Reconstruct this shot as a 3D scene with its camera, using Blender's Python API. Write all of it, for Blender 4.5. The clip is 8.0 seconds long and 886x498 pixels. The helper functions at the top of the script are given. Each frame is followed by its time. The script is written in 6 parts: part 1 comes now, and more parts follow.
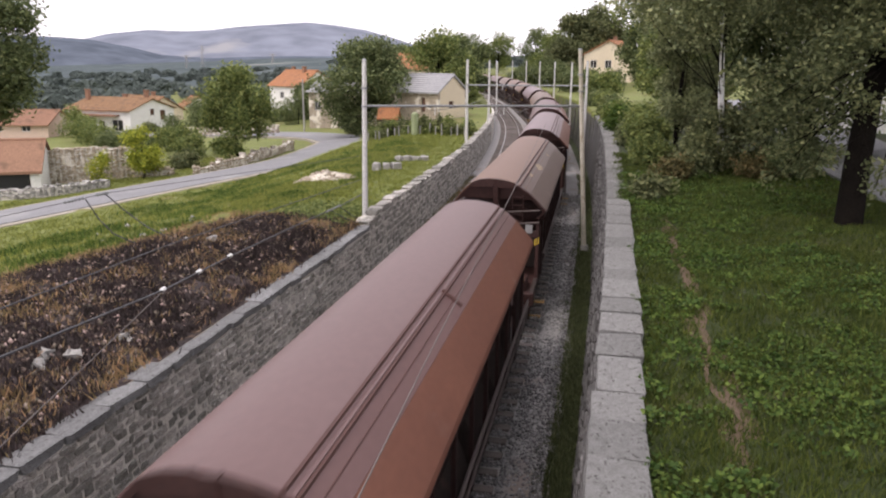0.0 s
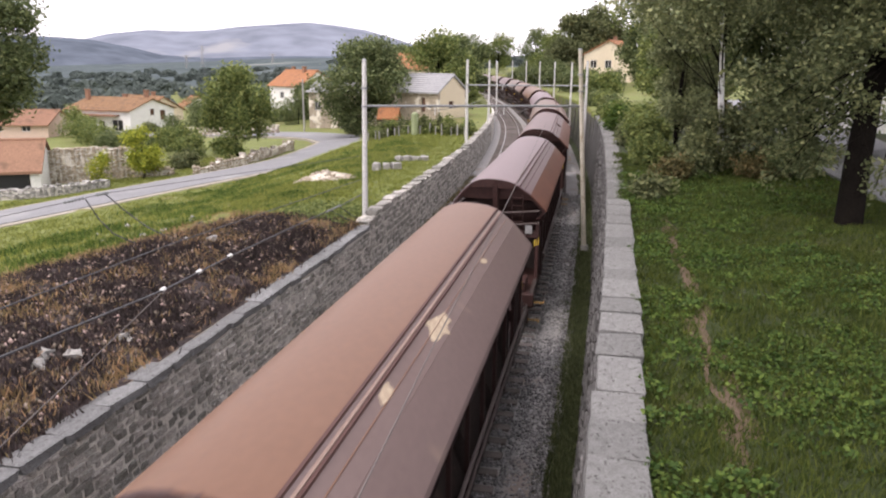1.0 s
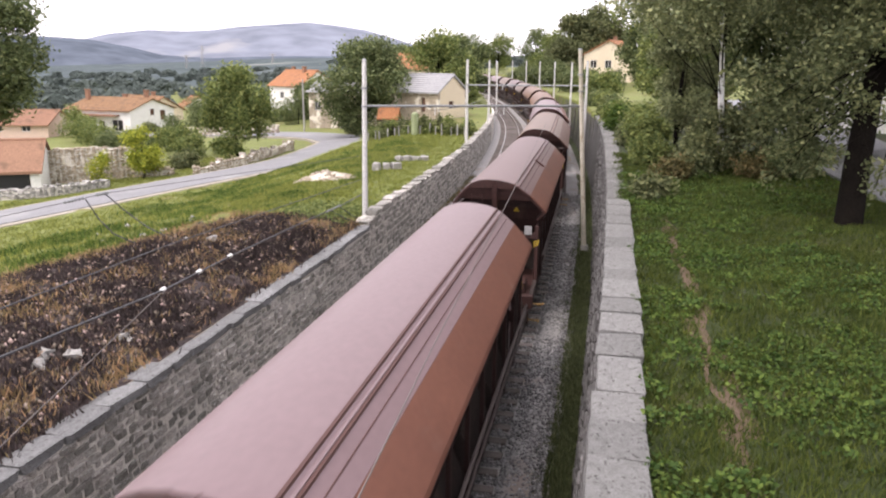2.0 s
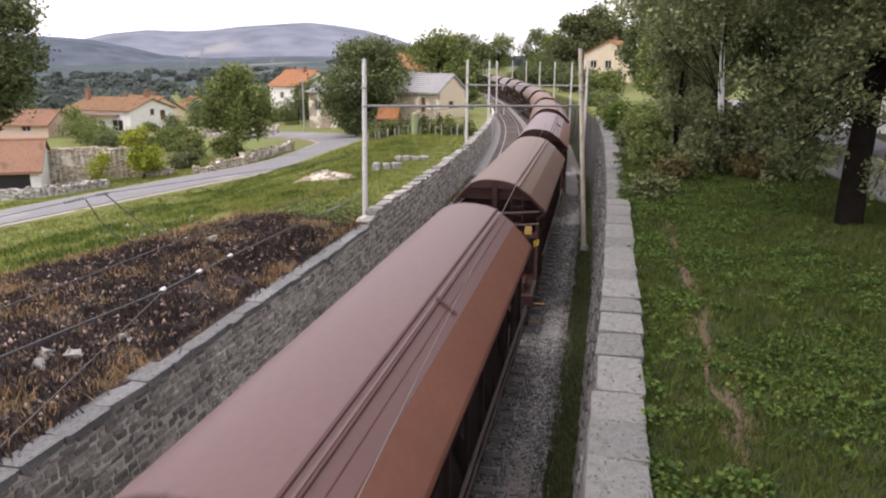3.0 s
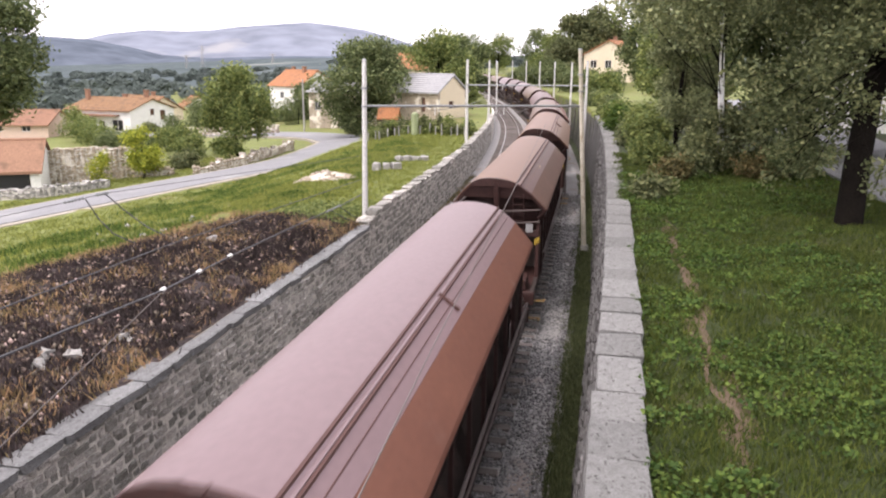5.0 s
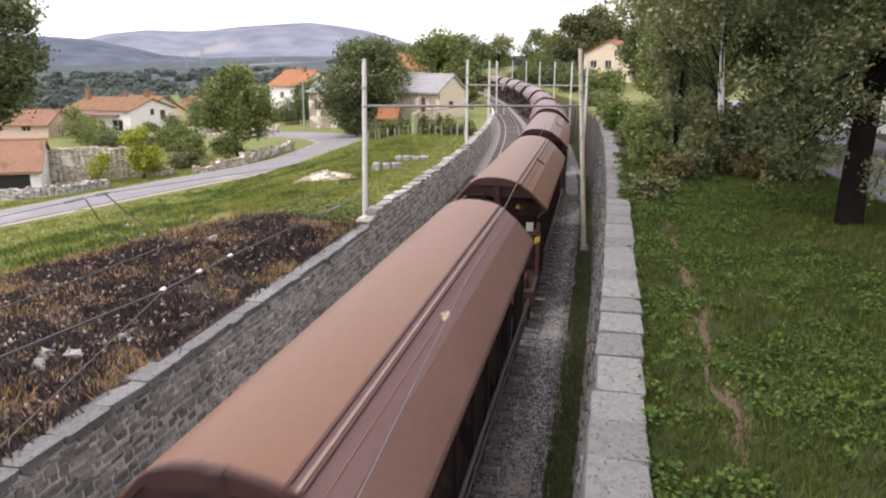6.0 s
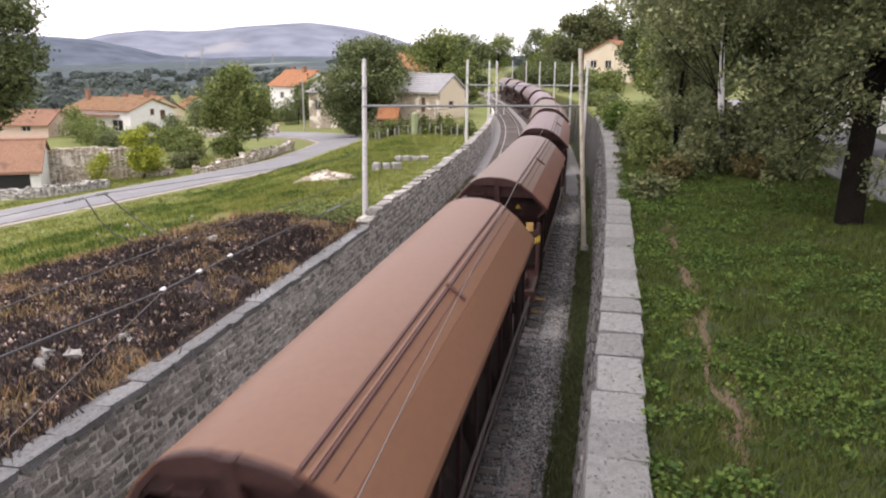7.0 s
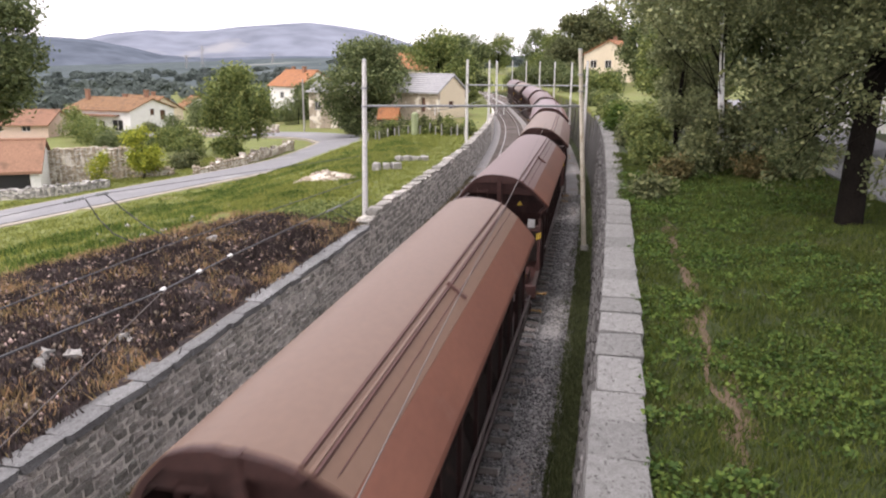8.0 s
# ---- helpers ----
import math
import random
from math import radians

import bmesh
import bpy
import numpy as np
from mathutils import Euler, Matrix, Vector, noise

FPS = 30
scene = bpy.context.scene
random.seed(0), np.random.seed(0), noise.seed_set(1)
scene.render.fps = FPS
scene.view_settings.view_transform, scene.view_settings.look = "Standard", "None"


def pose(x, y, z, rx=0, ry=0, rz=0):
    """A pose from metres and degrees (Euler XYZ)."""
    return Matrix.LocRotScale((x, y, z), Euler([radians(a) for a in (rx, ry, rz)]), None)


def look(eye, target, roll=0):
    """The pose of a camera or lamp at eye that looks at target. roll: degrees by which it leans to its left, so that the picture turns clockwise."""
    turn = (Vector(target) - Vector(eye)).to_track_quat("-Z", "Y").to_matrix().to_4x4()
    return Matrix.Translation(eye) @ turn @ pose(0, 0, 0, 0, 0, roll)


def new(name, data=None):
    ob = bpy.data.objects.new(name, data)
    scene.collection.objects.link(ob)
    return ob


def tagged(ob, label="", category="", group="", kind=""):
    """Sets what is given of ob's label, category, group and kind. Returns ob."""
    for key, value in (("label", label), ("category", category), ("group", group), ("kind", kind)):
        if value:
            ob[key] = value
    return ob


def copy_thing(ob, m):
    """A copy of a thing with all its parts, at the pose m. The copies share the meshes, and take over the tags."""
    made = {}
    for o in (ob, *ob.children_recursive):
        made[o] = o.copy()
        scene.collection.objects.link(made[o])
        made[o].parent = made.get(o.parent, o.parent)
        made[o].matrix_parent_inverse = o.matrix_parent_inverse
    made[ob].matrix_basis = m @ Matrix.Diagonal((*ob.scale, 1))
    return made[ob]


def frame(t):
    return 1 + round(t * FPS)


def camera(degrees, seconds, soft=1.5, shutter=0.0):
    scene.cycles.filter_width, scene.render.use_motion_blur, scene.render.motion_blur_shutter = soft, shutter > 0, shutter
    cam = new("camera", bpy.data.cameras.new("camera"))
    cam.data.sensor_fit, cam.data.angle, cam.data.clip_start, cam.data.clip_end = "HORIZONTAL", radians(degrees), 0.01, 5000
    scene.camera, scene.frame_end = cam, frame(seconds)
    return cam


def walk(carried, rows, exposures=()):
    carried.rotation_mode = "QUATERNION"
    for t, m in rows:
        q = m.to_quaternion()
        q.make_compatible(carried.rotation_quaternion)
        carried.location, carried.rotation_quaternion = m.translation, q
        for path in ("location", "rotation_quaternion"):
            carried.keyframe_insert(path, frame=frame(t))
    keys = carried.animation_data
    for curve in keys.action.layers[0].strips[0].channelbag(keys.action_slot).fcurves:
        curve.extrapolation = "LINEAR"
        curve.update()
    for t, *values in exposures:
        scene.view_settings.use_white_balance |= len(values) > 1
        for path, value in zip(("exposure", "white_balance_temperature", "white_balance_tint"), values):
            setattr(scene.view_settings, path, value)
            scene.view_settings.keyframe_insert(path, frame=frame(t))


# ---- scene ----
cam = camera(60.28, 8.0, soft=2.1, shutter=0.22)
EYE = (0.0, 0.0, 8.0)
VIEW = look(EYE, (EYE[0] - 18.554, EYE[1] + 95.249, EYE[2] - 24.152), 0.4)
EXPOSURE = ((0.0, 0.68, 6650, 18), (0.5, 1.11, 6650, 18), (1.0, 0.95, 6650, 18), (1.5, 1.31, 6650, 18), (3.0, 0.76, 6650, 18), (3.5, 1.01, 6650, 18), (4.0, 0.96, 6650, 18), (4.5, 1.36, 6650, 18), (6.0, 0.96, 6650, 18), (6.5, 1.21, 6650, 18), (7.0, 0.96, 6650, 18), (7.5, 1.20, 6650, 18), (7.8, 1.27, 6650, 18), (8.0, 1.03, 6650, 18))
walk(cam, [(0.0, VIEW), (8.0, VIEW)], EXPOSURE)

# ---- light: bright overcast afternoon ----
world = bpy.data.worlds.new("world")
scene.world = world
world.use_nodes = True
wn, wl = world.node_tree.nodes, world.node_tree.links
wn.clear()
sky = wn.new("ShaderNodeTexSky")
sky.sky_type, sky.sun_disc = "NISHITA", False
sky.sun_elevation, sky.sun_rotation = radians(57), radians(-148)
sky.dust_density, sky.ozone_density, sky.air_density = 4.0, 0.6, 1.0
cloud = wn.new("ShaderNodeMix")
cloud.data_type = "RGBA"
cloud.inputs["Factor"].default_value = 0.82
cloud.inputs["B"].default_value = (9.0, 8.95, 9.3, 1)
bg = wn.new("ShaderNodeBackground")
bg.inputs["Strength"].default_value = 0.115
wo = wn.new("ShaderNodeOutputWorld")
wl.new(sky.outputs[0], cloud.inputs["A"])
wl.new(cloud.outputs["Result"], bg.inputs["Color"])
wl.new(bg.outputs[0], wo.inputs["Surface"])
sun = new("sun", bpy.data.lights.new("sun", "SUN"))
sun.data.energy, sun.data.angle, sun.data.color = 1.0, radians(25), (1.0, 0.96, 0.9)
sun.matrix_world = look((-25, -40, 73), (0, 0, 0))


# ---- the line of the railway ----
TRACK = ((-3.35, -60), (-3.2, -30), (-3.05, 0), (-2.90, 12), (-2.74, 24), (-2.72, 40), (-3.08, 55), (-4.0, 70), (-5.35, 85),
         (-7.2, 100), (-9.6, 115), (-12.8, 134), (-16.2, 151), (-20, 168), (-26, 189), (-34, 212), (-48, 245), (-70, 285))


def smooth_line(points, step=0.5):
    """A curve through the points, sampled evenly."""
    p = np.array(points, float)
    p = np.vstack([2 * p[0] - p[1], p, 2 * p[-1] - p[-2]])
    out = []
    for i in range(1, len(p) - 2):
        a, b, c, d = p[i - 1:i + 3]
        n = 40
        for k in range(n):
            t = k / n
            out.append(0.5 * (2 * b + (c - a) * t + (2 * a - 5 * b + 4 * c - d) * t ** 2 + (3 * b - a - 3 * c + d) * t ** 3))
    out = np.array(out)
    dist = np.concatenate([[0], np.cumsum(np.linalg.norm(np.diff(out, axis=0), axis=1))])
    s = np.arange(0, dist[-1], step)
    return s, np.column_stack([np.interp(s, dist, out[:, 0]), np.interp(s, dist, out[:, 1])])


LS, LP = smooth_line(TRACK)
LS = LS - np.interp(0.0, LP[:, 1], LS)
LT = np.gradient(LP, axis=0)
LT /= np.linalg.norm(LT, axis=1)[:, None]
for _ in range(3):
    LT[1:-1] = (LT[:-2] + LT[1:-1] * 2 + LT[2:]) / 4
LT /= np.linalg.norm(LT, axis=1)[:, None]


def on_line(s, d=0.0):
    """The place at s metres along the line, d metres to the right of it."""
    x, y = np.interp(s, LS, LP[:, 0]), np.interp(s, LS, LP[:, 1])
    tx, ty = np.interp(s, LS, LT[:, 0]), np.interp(s, LS, LT[:, 1])
    return x + ty * d, y - tx * d


def heading(s):
    tx, ty = np.interp(s, LS, LT[:, 0]), np.interp(s, LS, LT[:, 1])
    return math.degrees(math.atan2(-tx, ty))


def lateral(x, y):
    """s and d of places."""
    x, y = np.atleast_1d(np.asarray(x, float)), np.atleast_1d(np.asarray(y, float))
    s, d = np.empty_like(x), np.empty_like(x)
    for i in range(0, len(x), 4000):
        dx = x[i:i + 4000, None] - LP[None, :, 0]
        dy = y[i:i + 4000, None] - LP[None, :, 1]
        k = np.argmin(dx * dx + dy * dy, axis=1)
        r = np.arange(len(k))
        ex, ey = dx[r, k], dy[r, k]
        s[i:i + 4000] = LS[k] + ex * LT[k, 0] + ey * LT[k, 1]
        d[i:i + 4000] = ex * LT[k, 1] - ey * LT[k, 0]
    return s, d


LEFT_WALL, RIGHT_WALL = -5.55, 3.0        # inner faces, metres from the line
WALL_T = 0.62


def land(x, y):
    """Height of the ground."""
    s, d = lateral(x, y)
    x, y = np.atleast_1d(np.asarray(x, float)), np.atleast_1d(np.asarray(y, float))
    left = np.interp(-d, (5.6, 11.5, 16, 22, 30, 50, 100, 200, 500, 1200, 4000),
                     (1.75, 1.75, 0.7, -0.8, -1.2, -2.6, -4.2, -8, -22, -45, -70))
    bank = np.interp(-d, (5.6, 6.1, 8.5, 10.0, 12.5, 17), (1.6, 1.65, 2.35, 2.55, 2.3, 1.5))
    near = np.clip((30.0 - s) / 6.0, 0, 1)
    near = near * near * (3 - 2 * near)
    left = np.where(-d < 17, left * (1 - near) + np.maximum(bank, left) * near, left)
    right = np.interp(d, (3.0, 4.2, 9, 14, 40, 120, 600, 4000), (4.0, 4.05, 4.25, 4.3, 4.8, 6.5, 14, 30))
    right = right + np.interp(s, (60, 110), (0, -0.8)) * np.interp(d, (3, 30), (1, 0))
    floor_z = -0.42 + 0 * d
    z = np.where(d < LEFT_WALL - 0.3, left, np.where(d > RIGHT_WALL + 0.3, right, floor_z))
    far = np.clip((s - 150) / 60, 0, 1)
    z = np.where(np.abs(d) < 9, z * (1 - far) + floor_z * far, z)
    return z


def land_at(x, y):
    return float(land(x, y)[0])


def burn_edge(s):
    """Upper limit of the burnt strip, as an offset from the line."""
    return np.interp(s, (5, 16.5, 18.5, 20.9, 23.4, 28), (-12.4, -12.2, -11.2, -10.1, -9.5, -9.2))


# ---- materials ----
def material(name, base, base2=None, rough=0.8, scale=4.0, fine=40.0, bump=0.25, metal=0.0, island=0.0, objrand=0.0, third=None, third_scale=1.2,
             third_at=0.6, dist=0.02, translucent=0.0, spec=0.4, grain=0.55):
    """A procedural surface: two tones at a coarse and a fine scale, stains of a third tone, relief, and a shift from piece to piece."""
    m = bpy.data.materials.new(name)
    m.use_nodes = True
    n, l = m.node_tree.nodes, m.node_tree.links
    b = n["Principled BSDF"]
    b.inputs["Roughness"].default_value, b.inputs["Metallic"].default_value = rough, metal
    b.inputs["Specular IOR Level"].default_value = spec
    co = n.new("ShaderNodeTexCoord")
    base2 = base2 or tuple(c * 0.72 for c in base)

    def tex(sc, detail):
        t = n.new("ShaderNodeTexNoise")
        t.inputs["Scale"].default_value, t.inputs["Detail"].default_value = sc, detail
        l.new(co.outputs["Object"], t.inputs["Vector"])
        return t

    def mix(fac, a, c, blend="MIX"):
        x = n.new("ShaderNodeMix")
        x.data_type, x.blend_type = "RGBA", blend
        for v, s in ((fac, "Factor"), (a, "A"), (c, "B")):
            if isinstance(v, (int, float)):
                x.inputs[s].default_value = v
            elif isinstance(v, tuple):
                x.inputs[s].default_value = (*v, 1)
            else:
                l.new(v, x.inputs[s])
        return x.outputs["Result"]

    def ramp(src, lo, hi):
        r = n.new("ShaderNodeMapRange")
        r.inputs["From Min"].default_value, r.inputs["From Max"].default_value = lo, hi
        l.new(src, r.inputs["Value"])
        return r.outputs["Result"]

    t1, t2 = tex(scale, 4.0), tex(fine, 3.0)
    col = mix(ramp(t1.outputs["Fac"], 0.35, 0.65), base, base2)
    col = mix(grain, col, mix(ramp(t2.outputs["Fac"], 0.3, 0.7), tuple(c * 0.7 for c in base2), tuple(min(1, c * 1.3) for c in base)))
    if third:
        t3 = tex(third_scale, 5.0)
        col = mix(ramp(t3.outputs["Fac"], third_at, third_at + 0.09), col, third)
    rnd = None
    if island:
        g = n.new("ShaderNodeNewGeometry")
        rnd, amount = g.outputs["Random Per Island"], island
    if objrand:
        g = n.new("ShaderNodeObjectInfo")
        rnd, amount = g.outputs["Random"], objrand
    if rnd:
        h = n.new("ShaderNodeHueSaturation")
        r = n.new("ShaderNodeMapRange")
        r.inputs["To Min"].default_value, r.inputs["To Max"].default_value = 1 - amount, 1 + amount
        l.new(rnd, r.inputs["Value"])
        l.new(r.outputs["Result"], h.inputs["Value"])
        r2 = n.new("ShaderNodeMapRange")
        r2.inputs["To Min"].default_value, r2.inputs["To Max"].default_value = 0.5 + amount * 0.05, 0.5 - amount * 0.05
        l.new(rnd, r2.inputs["Value"])
        l.new(r2.outputs["Result"], h.inputs["Hue"])
        l.new(col, h.inputs["Color"])
        col = h.outputs["Color"]
    l.new(col, b.inputs["Base Color"])
    if bump:
        bp = n.new("ShaderNodeBump")
        bp.inputs["Strength"].default_value, bp.inputs["Distance"].default_value = bump, dist
        l.new(t2.outputs["Fac"], bp.inputs["Height"])
        l.new(bp.outputs["Normal"], b.inputs["Normal"])
    if translucent:
        tr = n.new("ShaderNodeBsdfTranslucent")
        l.new(col, tr.inputs["Color"])
        ms = n.new("ShaderNodeMixShader")
        ms.inputs["Fac"].default_value = translucent
        out = n["Material Output"]
        l.new(b.outputs["BSDF"], ms.inputs[1])
        l.new(tr.outputs["BSDF"], ms.inputs[2])
        l.new(ms.outputs["Shader"], out.inputs["Surface"])
    return m


M = {}


def mats():
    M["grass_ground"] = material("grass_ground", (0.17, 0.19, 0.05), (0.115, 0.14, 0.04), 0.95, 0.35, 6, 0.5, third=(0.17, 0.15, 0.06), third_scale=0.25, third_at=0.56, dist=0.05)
    # darker copy of the meadow ground: tree shade is put into its colour
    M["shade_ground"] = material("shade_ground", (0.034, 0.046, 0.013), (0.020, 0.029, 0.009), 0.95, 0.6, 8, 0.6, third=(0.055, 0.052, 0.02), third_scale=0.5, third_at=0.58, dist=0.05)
    M["bank_ground"] = material("bank_ground", (0.072, 0.053, 0.050), (0.025, 0.021, 0.021), 0.95, 0.9, 9, 0.8, third=(0.19, 0.13, 0.085), third_scale=2.4, third_at=0.57, dist=0.06)
    M["ballast"] = material("ballast", (0.36, 0.348, 0.34), (0.26, 0.25, 0.243), 0.95, 1.2, 22, 0.6, third=(0.28, 0.235, 0.21), third_scale=0.5, third_at=0.57, dist=0.05)
    M["gravel"] = material("gravel", (0.27, 0.265, 0.265), (0.18, 0.175, 0.175), 0.95, 3, 30, 0.5, island=0.55)
    M["asphalt"] = material("asphalt", (0.23, 0.23, 0.2392), (0.1932, 0.1932, 0.2024), 0.9, 0.4, 18, 0.3, third=(0.276, 0.276, 0.276), third_scale=0.2)
    M["verge"] = material("verge", (0.36, 0.33, 0.28), (0.28, 0.25, 0.2), 0.95, 1, 12, 0.4)
    M["soil"] = material("soil", (0.115, 0.08, 0.052), (0.08, 0.055, 0.037), 0.95, 3, 25, 0.5)
    M["mortar"] = material("mortar", (0.70, 0.67, 0.615), (0.44, 0.42, 0.38), 0.95, 5.5, 32, 0.9, dist=0.03)
    M["stone"] = material("stone", (0.40, 0.38, 0.345), (0.21, 0.20, 0.184), 0.92, 4.5, 26, 1.0, objrand=0.45, third=(0.72, 0.70, 0.65), third_scale=9.0, third_at=0.58, dist=0.03)
    M["stone_far"] = material("stone_far", (0.40, 0.38, 0.345), (0.21, 0.20, 0.184), 0.92, 4.5, 26, 1.0, island=0.42, third=(0.72, 0.70, 0.65), third_scale=9.0, third_at=0.58, dist=0.03)
    M["coping"] = material("coping", (0.315, 0.312, 0.303), (0.160, 0.158, 0.152), 0.92, 6.0, 70, 1.0, objrand=0.16, third=(0.10, 0.096, 0.09), third_scale=15.0, third_at=0.58, dist=0.04, grain=0.65)
    M["coping_left"] = material("coping_left", (0.27, 0.272, 0.272), (0.14, 0.142, 0.145), 0.92, 6.0, 34, 1.0, objrand=0.2, third=(0.09, 0.085, 0.08), third_scale=11.0, third_at=0.60, dist=0.03)
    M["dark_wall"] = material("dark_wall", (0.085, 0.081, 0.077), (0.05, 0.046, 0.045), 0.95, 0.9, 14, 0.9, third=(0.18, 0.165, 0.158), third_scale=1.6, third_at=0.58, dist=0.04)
    M["rail_top"] = material("rail_top", (0.55, 0.54, 0.53), (0.48, 0.47, 0.46), 0.3, 4, 40, 0.05, metal=1.0)
    M["rail"] = material("rail", (0.16, 0.10, 0.07), (0.11, 0.07, 0.05), 0.85, 4, 40, 0.3)
    M["sleeper"] = material("sleeper", (0.184, 0.16, 0.1472), (0.112, 0.096, 0.0896), 0.95, 2, 30, 0.5, objrand=0.25, dist=0.02)
    M["mast"] = material("mast", (0.62, 0.61, 0.60), (0.50, 0.49, 0.48), 0.55, 1.0, 18, 0.15, third=(0.35, 0.27, 0.2), third_scale=2.0, third_at=0.68)
    M["mast_worn"] = material("mast_worn", (0.55, 0.52, 0.45), (0.42, 0.37, 0.28), 0.65, 1.0, 18, 0.2, third=(0.27, 0.21, 0.13), third_scale=1.5, third_at=0.58)
    M["steel"] = material("steel", (0.33, 0.34, 0.35), (0.24, 0.25, 0.26), 0.5, 3, 30, 0.1, metal=0.5)
    M["wire"] = material("wire", (0.10, 0.10, 0.11), (0.07, 0.07, 0.075), 0.5, 3, 30, 0.0, metal=0.6)
    M["wire_worn"] = material("wire_worn", (0.15, 0.13, 0.122), (0.11, 0.097, 0.09), 0.6, 3, 30, 0.0, metal=0.3)
    M["insulator"] = material("insulator", (0.75, 0.75, 0.74), (0.6, 0.6, 0.6), 0.25, 3, 30, 0.0)
    for key, a, b2, c in (("mauve", (0.136, 0.081, 0.078), (0.116, 0.068, 0.065), (0.152, 0.096, 0.092)),
                          # lilac is mauve paled: the roof's sheen is put into the colour
                          ("lilac", (0.184, 0.128, 0.135), (0.160, 0.108, 0.113), (0.206, 0.150, 0.155)),
                          ("brown", (0.146, 0.090, 0.065), (0.126, 0.076, 0.054), (0.162, 0.105, 0.079)),
                          ("rust", (0.160, 0.080, 0.047), (0.136, 0.066, 0.039), (0.178, 0.098, 0.061)),
                          ("grey", (0.165, 0.120, 0.112), (0.135, 0.094, 0.088), (0.30, 0.23, 0.18))):
        M["roof_" + key] = material("roof_" + key, a, tuple(0.65 * p + 0.35 * q for p, q in zip(a, b2)), 0.46, 0.45, 9, 0.03, third=c, third_scale=0.6, third_at=0.64, dist=0.006, grain=0.22)
    M["side_red"] = material("side_red", (0.150, 0.062, 0.040), (0.124, 0.050, 0.033), 0.6, 0.6, 9, 0.04, third=(0.160, 0.085, 0.064), third_scale=0.9, third_at=0.62, dist=0.006, grain=0.25)
    M["side_brown"] = material("side_brown", (0.135, 0.076, 0.058), (0.115, 0.064, 0.049), 0.6, 0.6, 9, 0.04, third=(0.150, 0.092, 0.072), third_scale=0.9, third_at=0.62, dist=0.006, grain=0.25)
    # wagon-end reds: recess shade is put into the first, the second is its lit copy
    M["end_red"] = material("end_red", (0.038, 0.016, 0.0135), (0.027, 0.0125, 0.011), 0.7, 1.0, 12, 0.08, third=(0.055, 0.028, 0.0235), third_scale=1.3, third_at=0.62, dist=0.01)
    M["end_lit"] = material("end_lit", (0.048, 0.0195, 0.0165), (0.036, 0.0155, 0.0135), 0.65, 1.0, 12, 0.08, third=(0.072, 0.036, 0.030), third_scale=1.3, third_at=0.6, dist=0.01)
    M["ridge_light"] = material("ridge_light", (0.264, 0.192, 0.16), (0.216, 0.144, 0.12), 0.7, 2, 20, 0.1)
    M["seam_dark"] = material("seam_dark", (0.085, 0.038, 0.032), (0.06, 0.03, 0.026), 0.75, 2, 20, 0.1)
    M["patch"] = material("patch", (0.46, 0.38, 0.27), (0.36, 0.27, 0.2), 0.8, 3, 14, 0.1)
    M["under"] = material("under", (0.050, 0.036, 0.032), (0.034, 0.027, 0.025), 0.8, 2, 20, 0.2, third=(0.09, 0.06, 0.05), third_scale=2.5, third_at=0.6)
    M["wheel"] = material("wheel", (0.09, 0.075, 0.07), (0.06, 0.05, 0.05), 0.6, 4, 30, 0.1, metal=0.5)
    M["pipe"] = material("pipe", (0.125, 0.10, 0.094), (0.088, 0.07, 0.066), 0.6, 3, 30, 0.1)
    M["yellow"] = material("yellow", (0.62, 0.43, 0.05), (0.5, 0.34, 0.04), 0.6, 4, 30, 0.05)
    M["grey_sign"] = material("grey_sign", (0.30, 0.295, 0.29), (0.24, 0.235, 0.235), 0.6, 4, 30, 0.05)
    M["ochre_sign"] = material("ochre_sign", (0.42, 0.27, 0.09), (0.34, 0.2, 0.07), 0.7, 4, 30, 0.05)
    # near-black: shade under the crowns is put into the bark colour
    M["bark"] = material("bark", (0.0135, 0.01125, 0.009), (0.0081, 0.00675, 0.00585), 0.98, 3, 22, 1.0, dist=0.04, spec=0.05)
    for key, a, b2 in (("oak", (0.152, 0.184, 0.078), (0.104, 0.134, 0.058)), ("olive", (0.155, 0.174, 0.078), (0.104, 0.122, 0.058)),
                       ("lime", (0.33, 0.36, 0.05), (0.22, 0.27, 0.04)), ("green", (0.190, 0.230, 0.076), (0.135, 0.172, 0.055)),
                       ("rustleaf", (0.165, 0.130, 0.055), (0.115, 0.115, 0.045)), ("weed", (0.082, 0.135, 0.026), (0.050, 0.092, 0.018)),
                       ("grass", (0.215, 0.240, 0.058), (0.165, 0.195, 0.046)), ("straw", (0.40, 0.29, 0.15), (0.25, 0.165, 0.082)),
                       # bankgrass has the trees' shade painted into its green
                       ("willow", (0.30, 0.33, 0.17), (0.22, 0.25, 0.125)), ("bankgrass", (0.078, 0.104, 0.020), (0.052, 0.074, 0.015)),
                       ("ash", (0.074, 0.055, 0.052), (0.028, 0.023, 0.0225)), ("wallweed", (0.125, 0.145, 0.065), (0.085, 0.105, 0.05))):
        M["leaf_" + key] = material("leaf_" + key, a, b2, 0.7, 0.9, 6, 0.0, island=0.5, translucent=0.35, spec=0.25)
    # greyed green: the haze of distance is put into this leaf colour
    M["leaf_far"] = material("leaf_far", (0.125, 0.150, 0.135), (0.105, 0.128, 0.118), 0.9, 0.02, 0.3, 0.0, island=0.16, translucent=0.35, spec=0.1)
    M["garden_stone"] = material("garden_stone", (0.33, 0.32, 0.30), (0.2, 0.195, 0.185), 0.95, 1.6, 14, 0.9, island=0.35, third=(0.5, 0.48, 0.45), third_scale=2.0, third_at=0.6, dist=0.04)
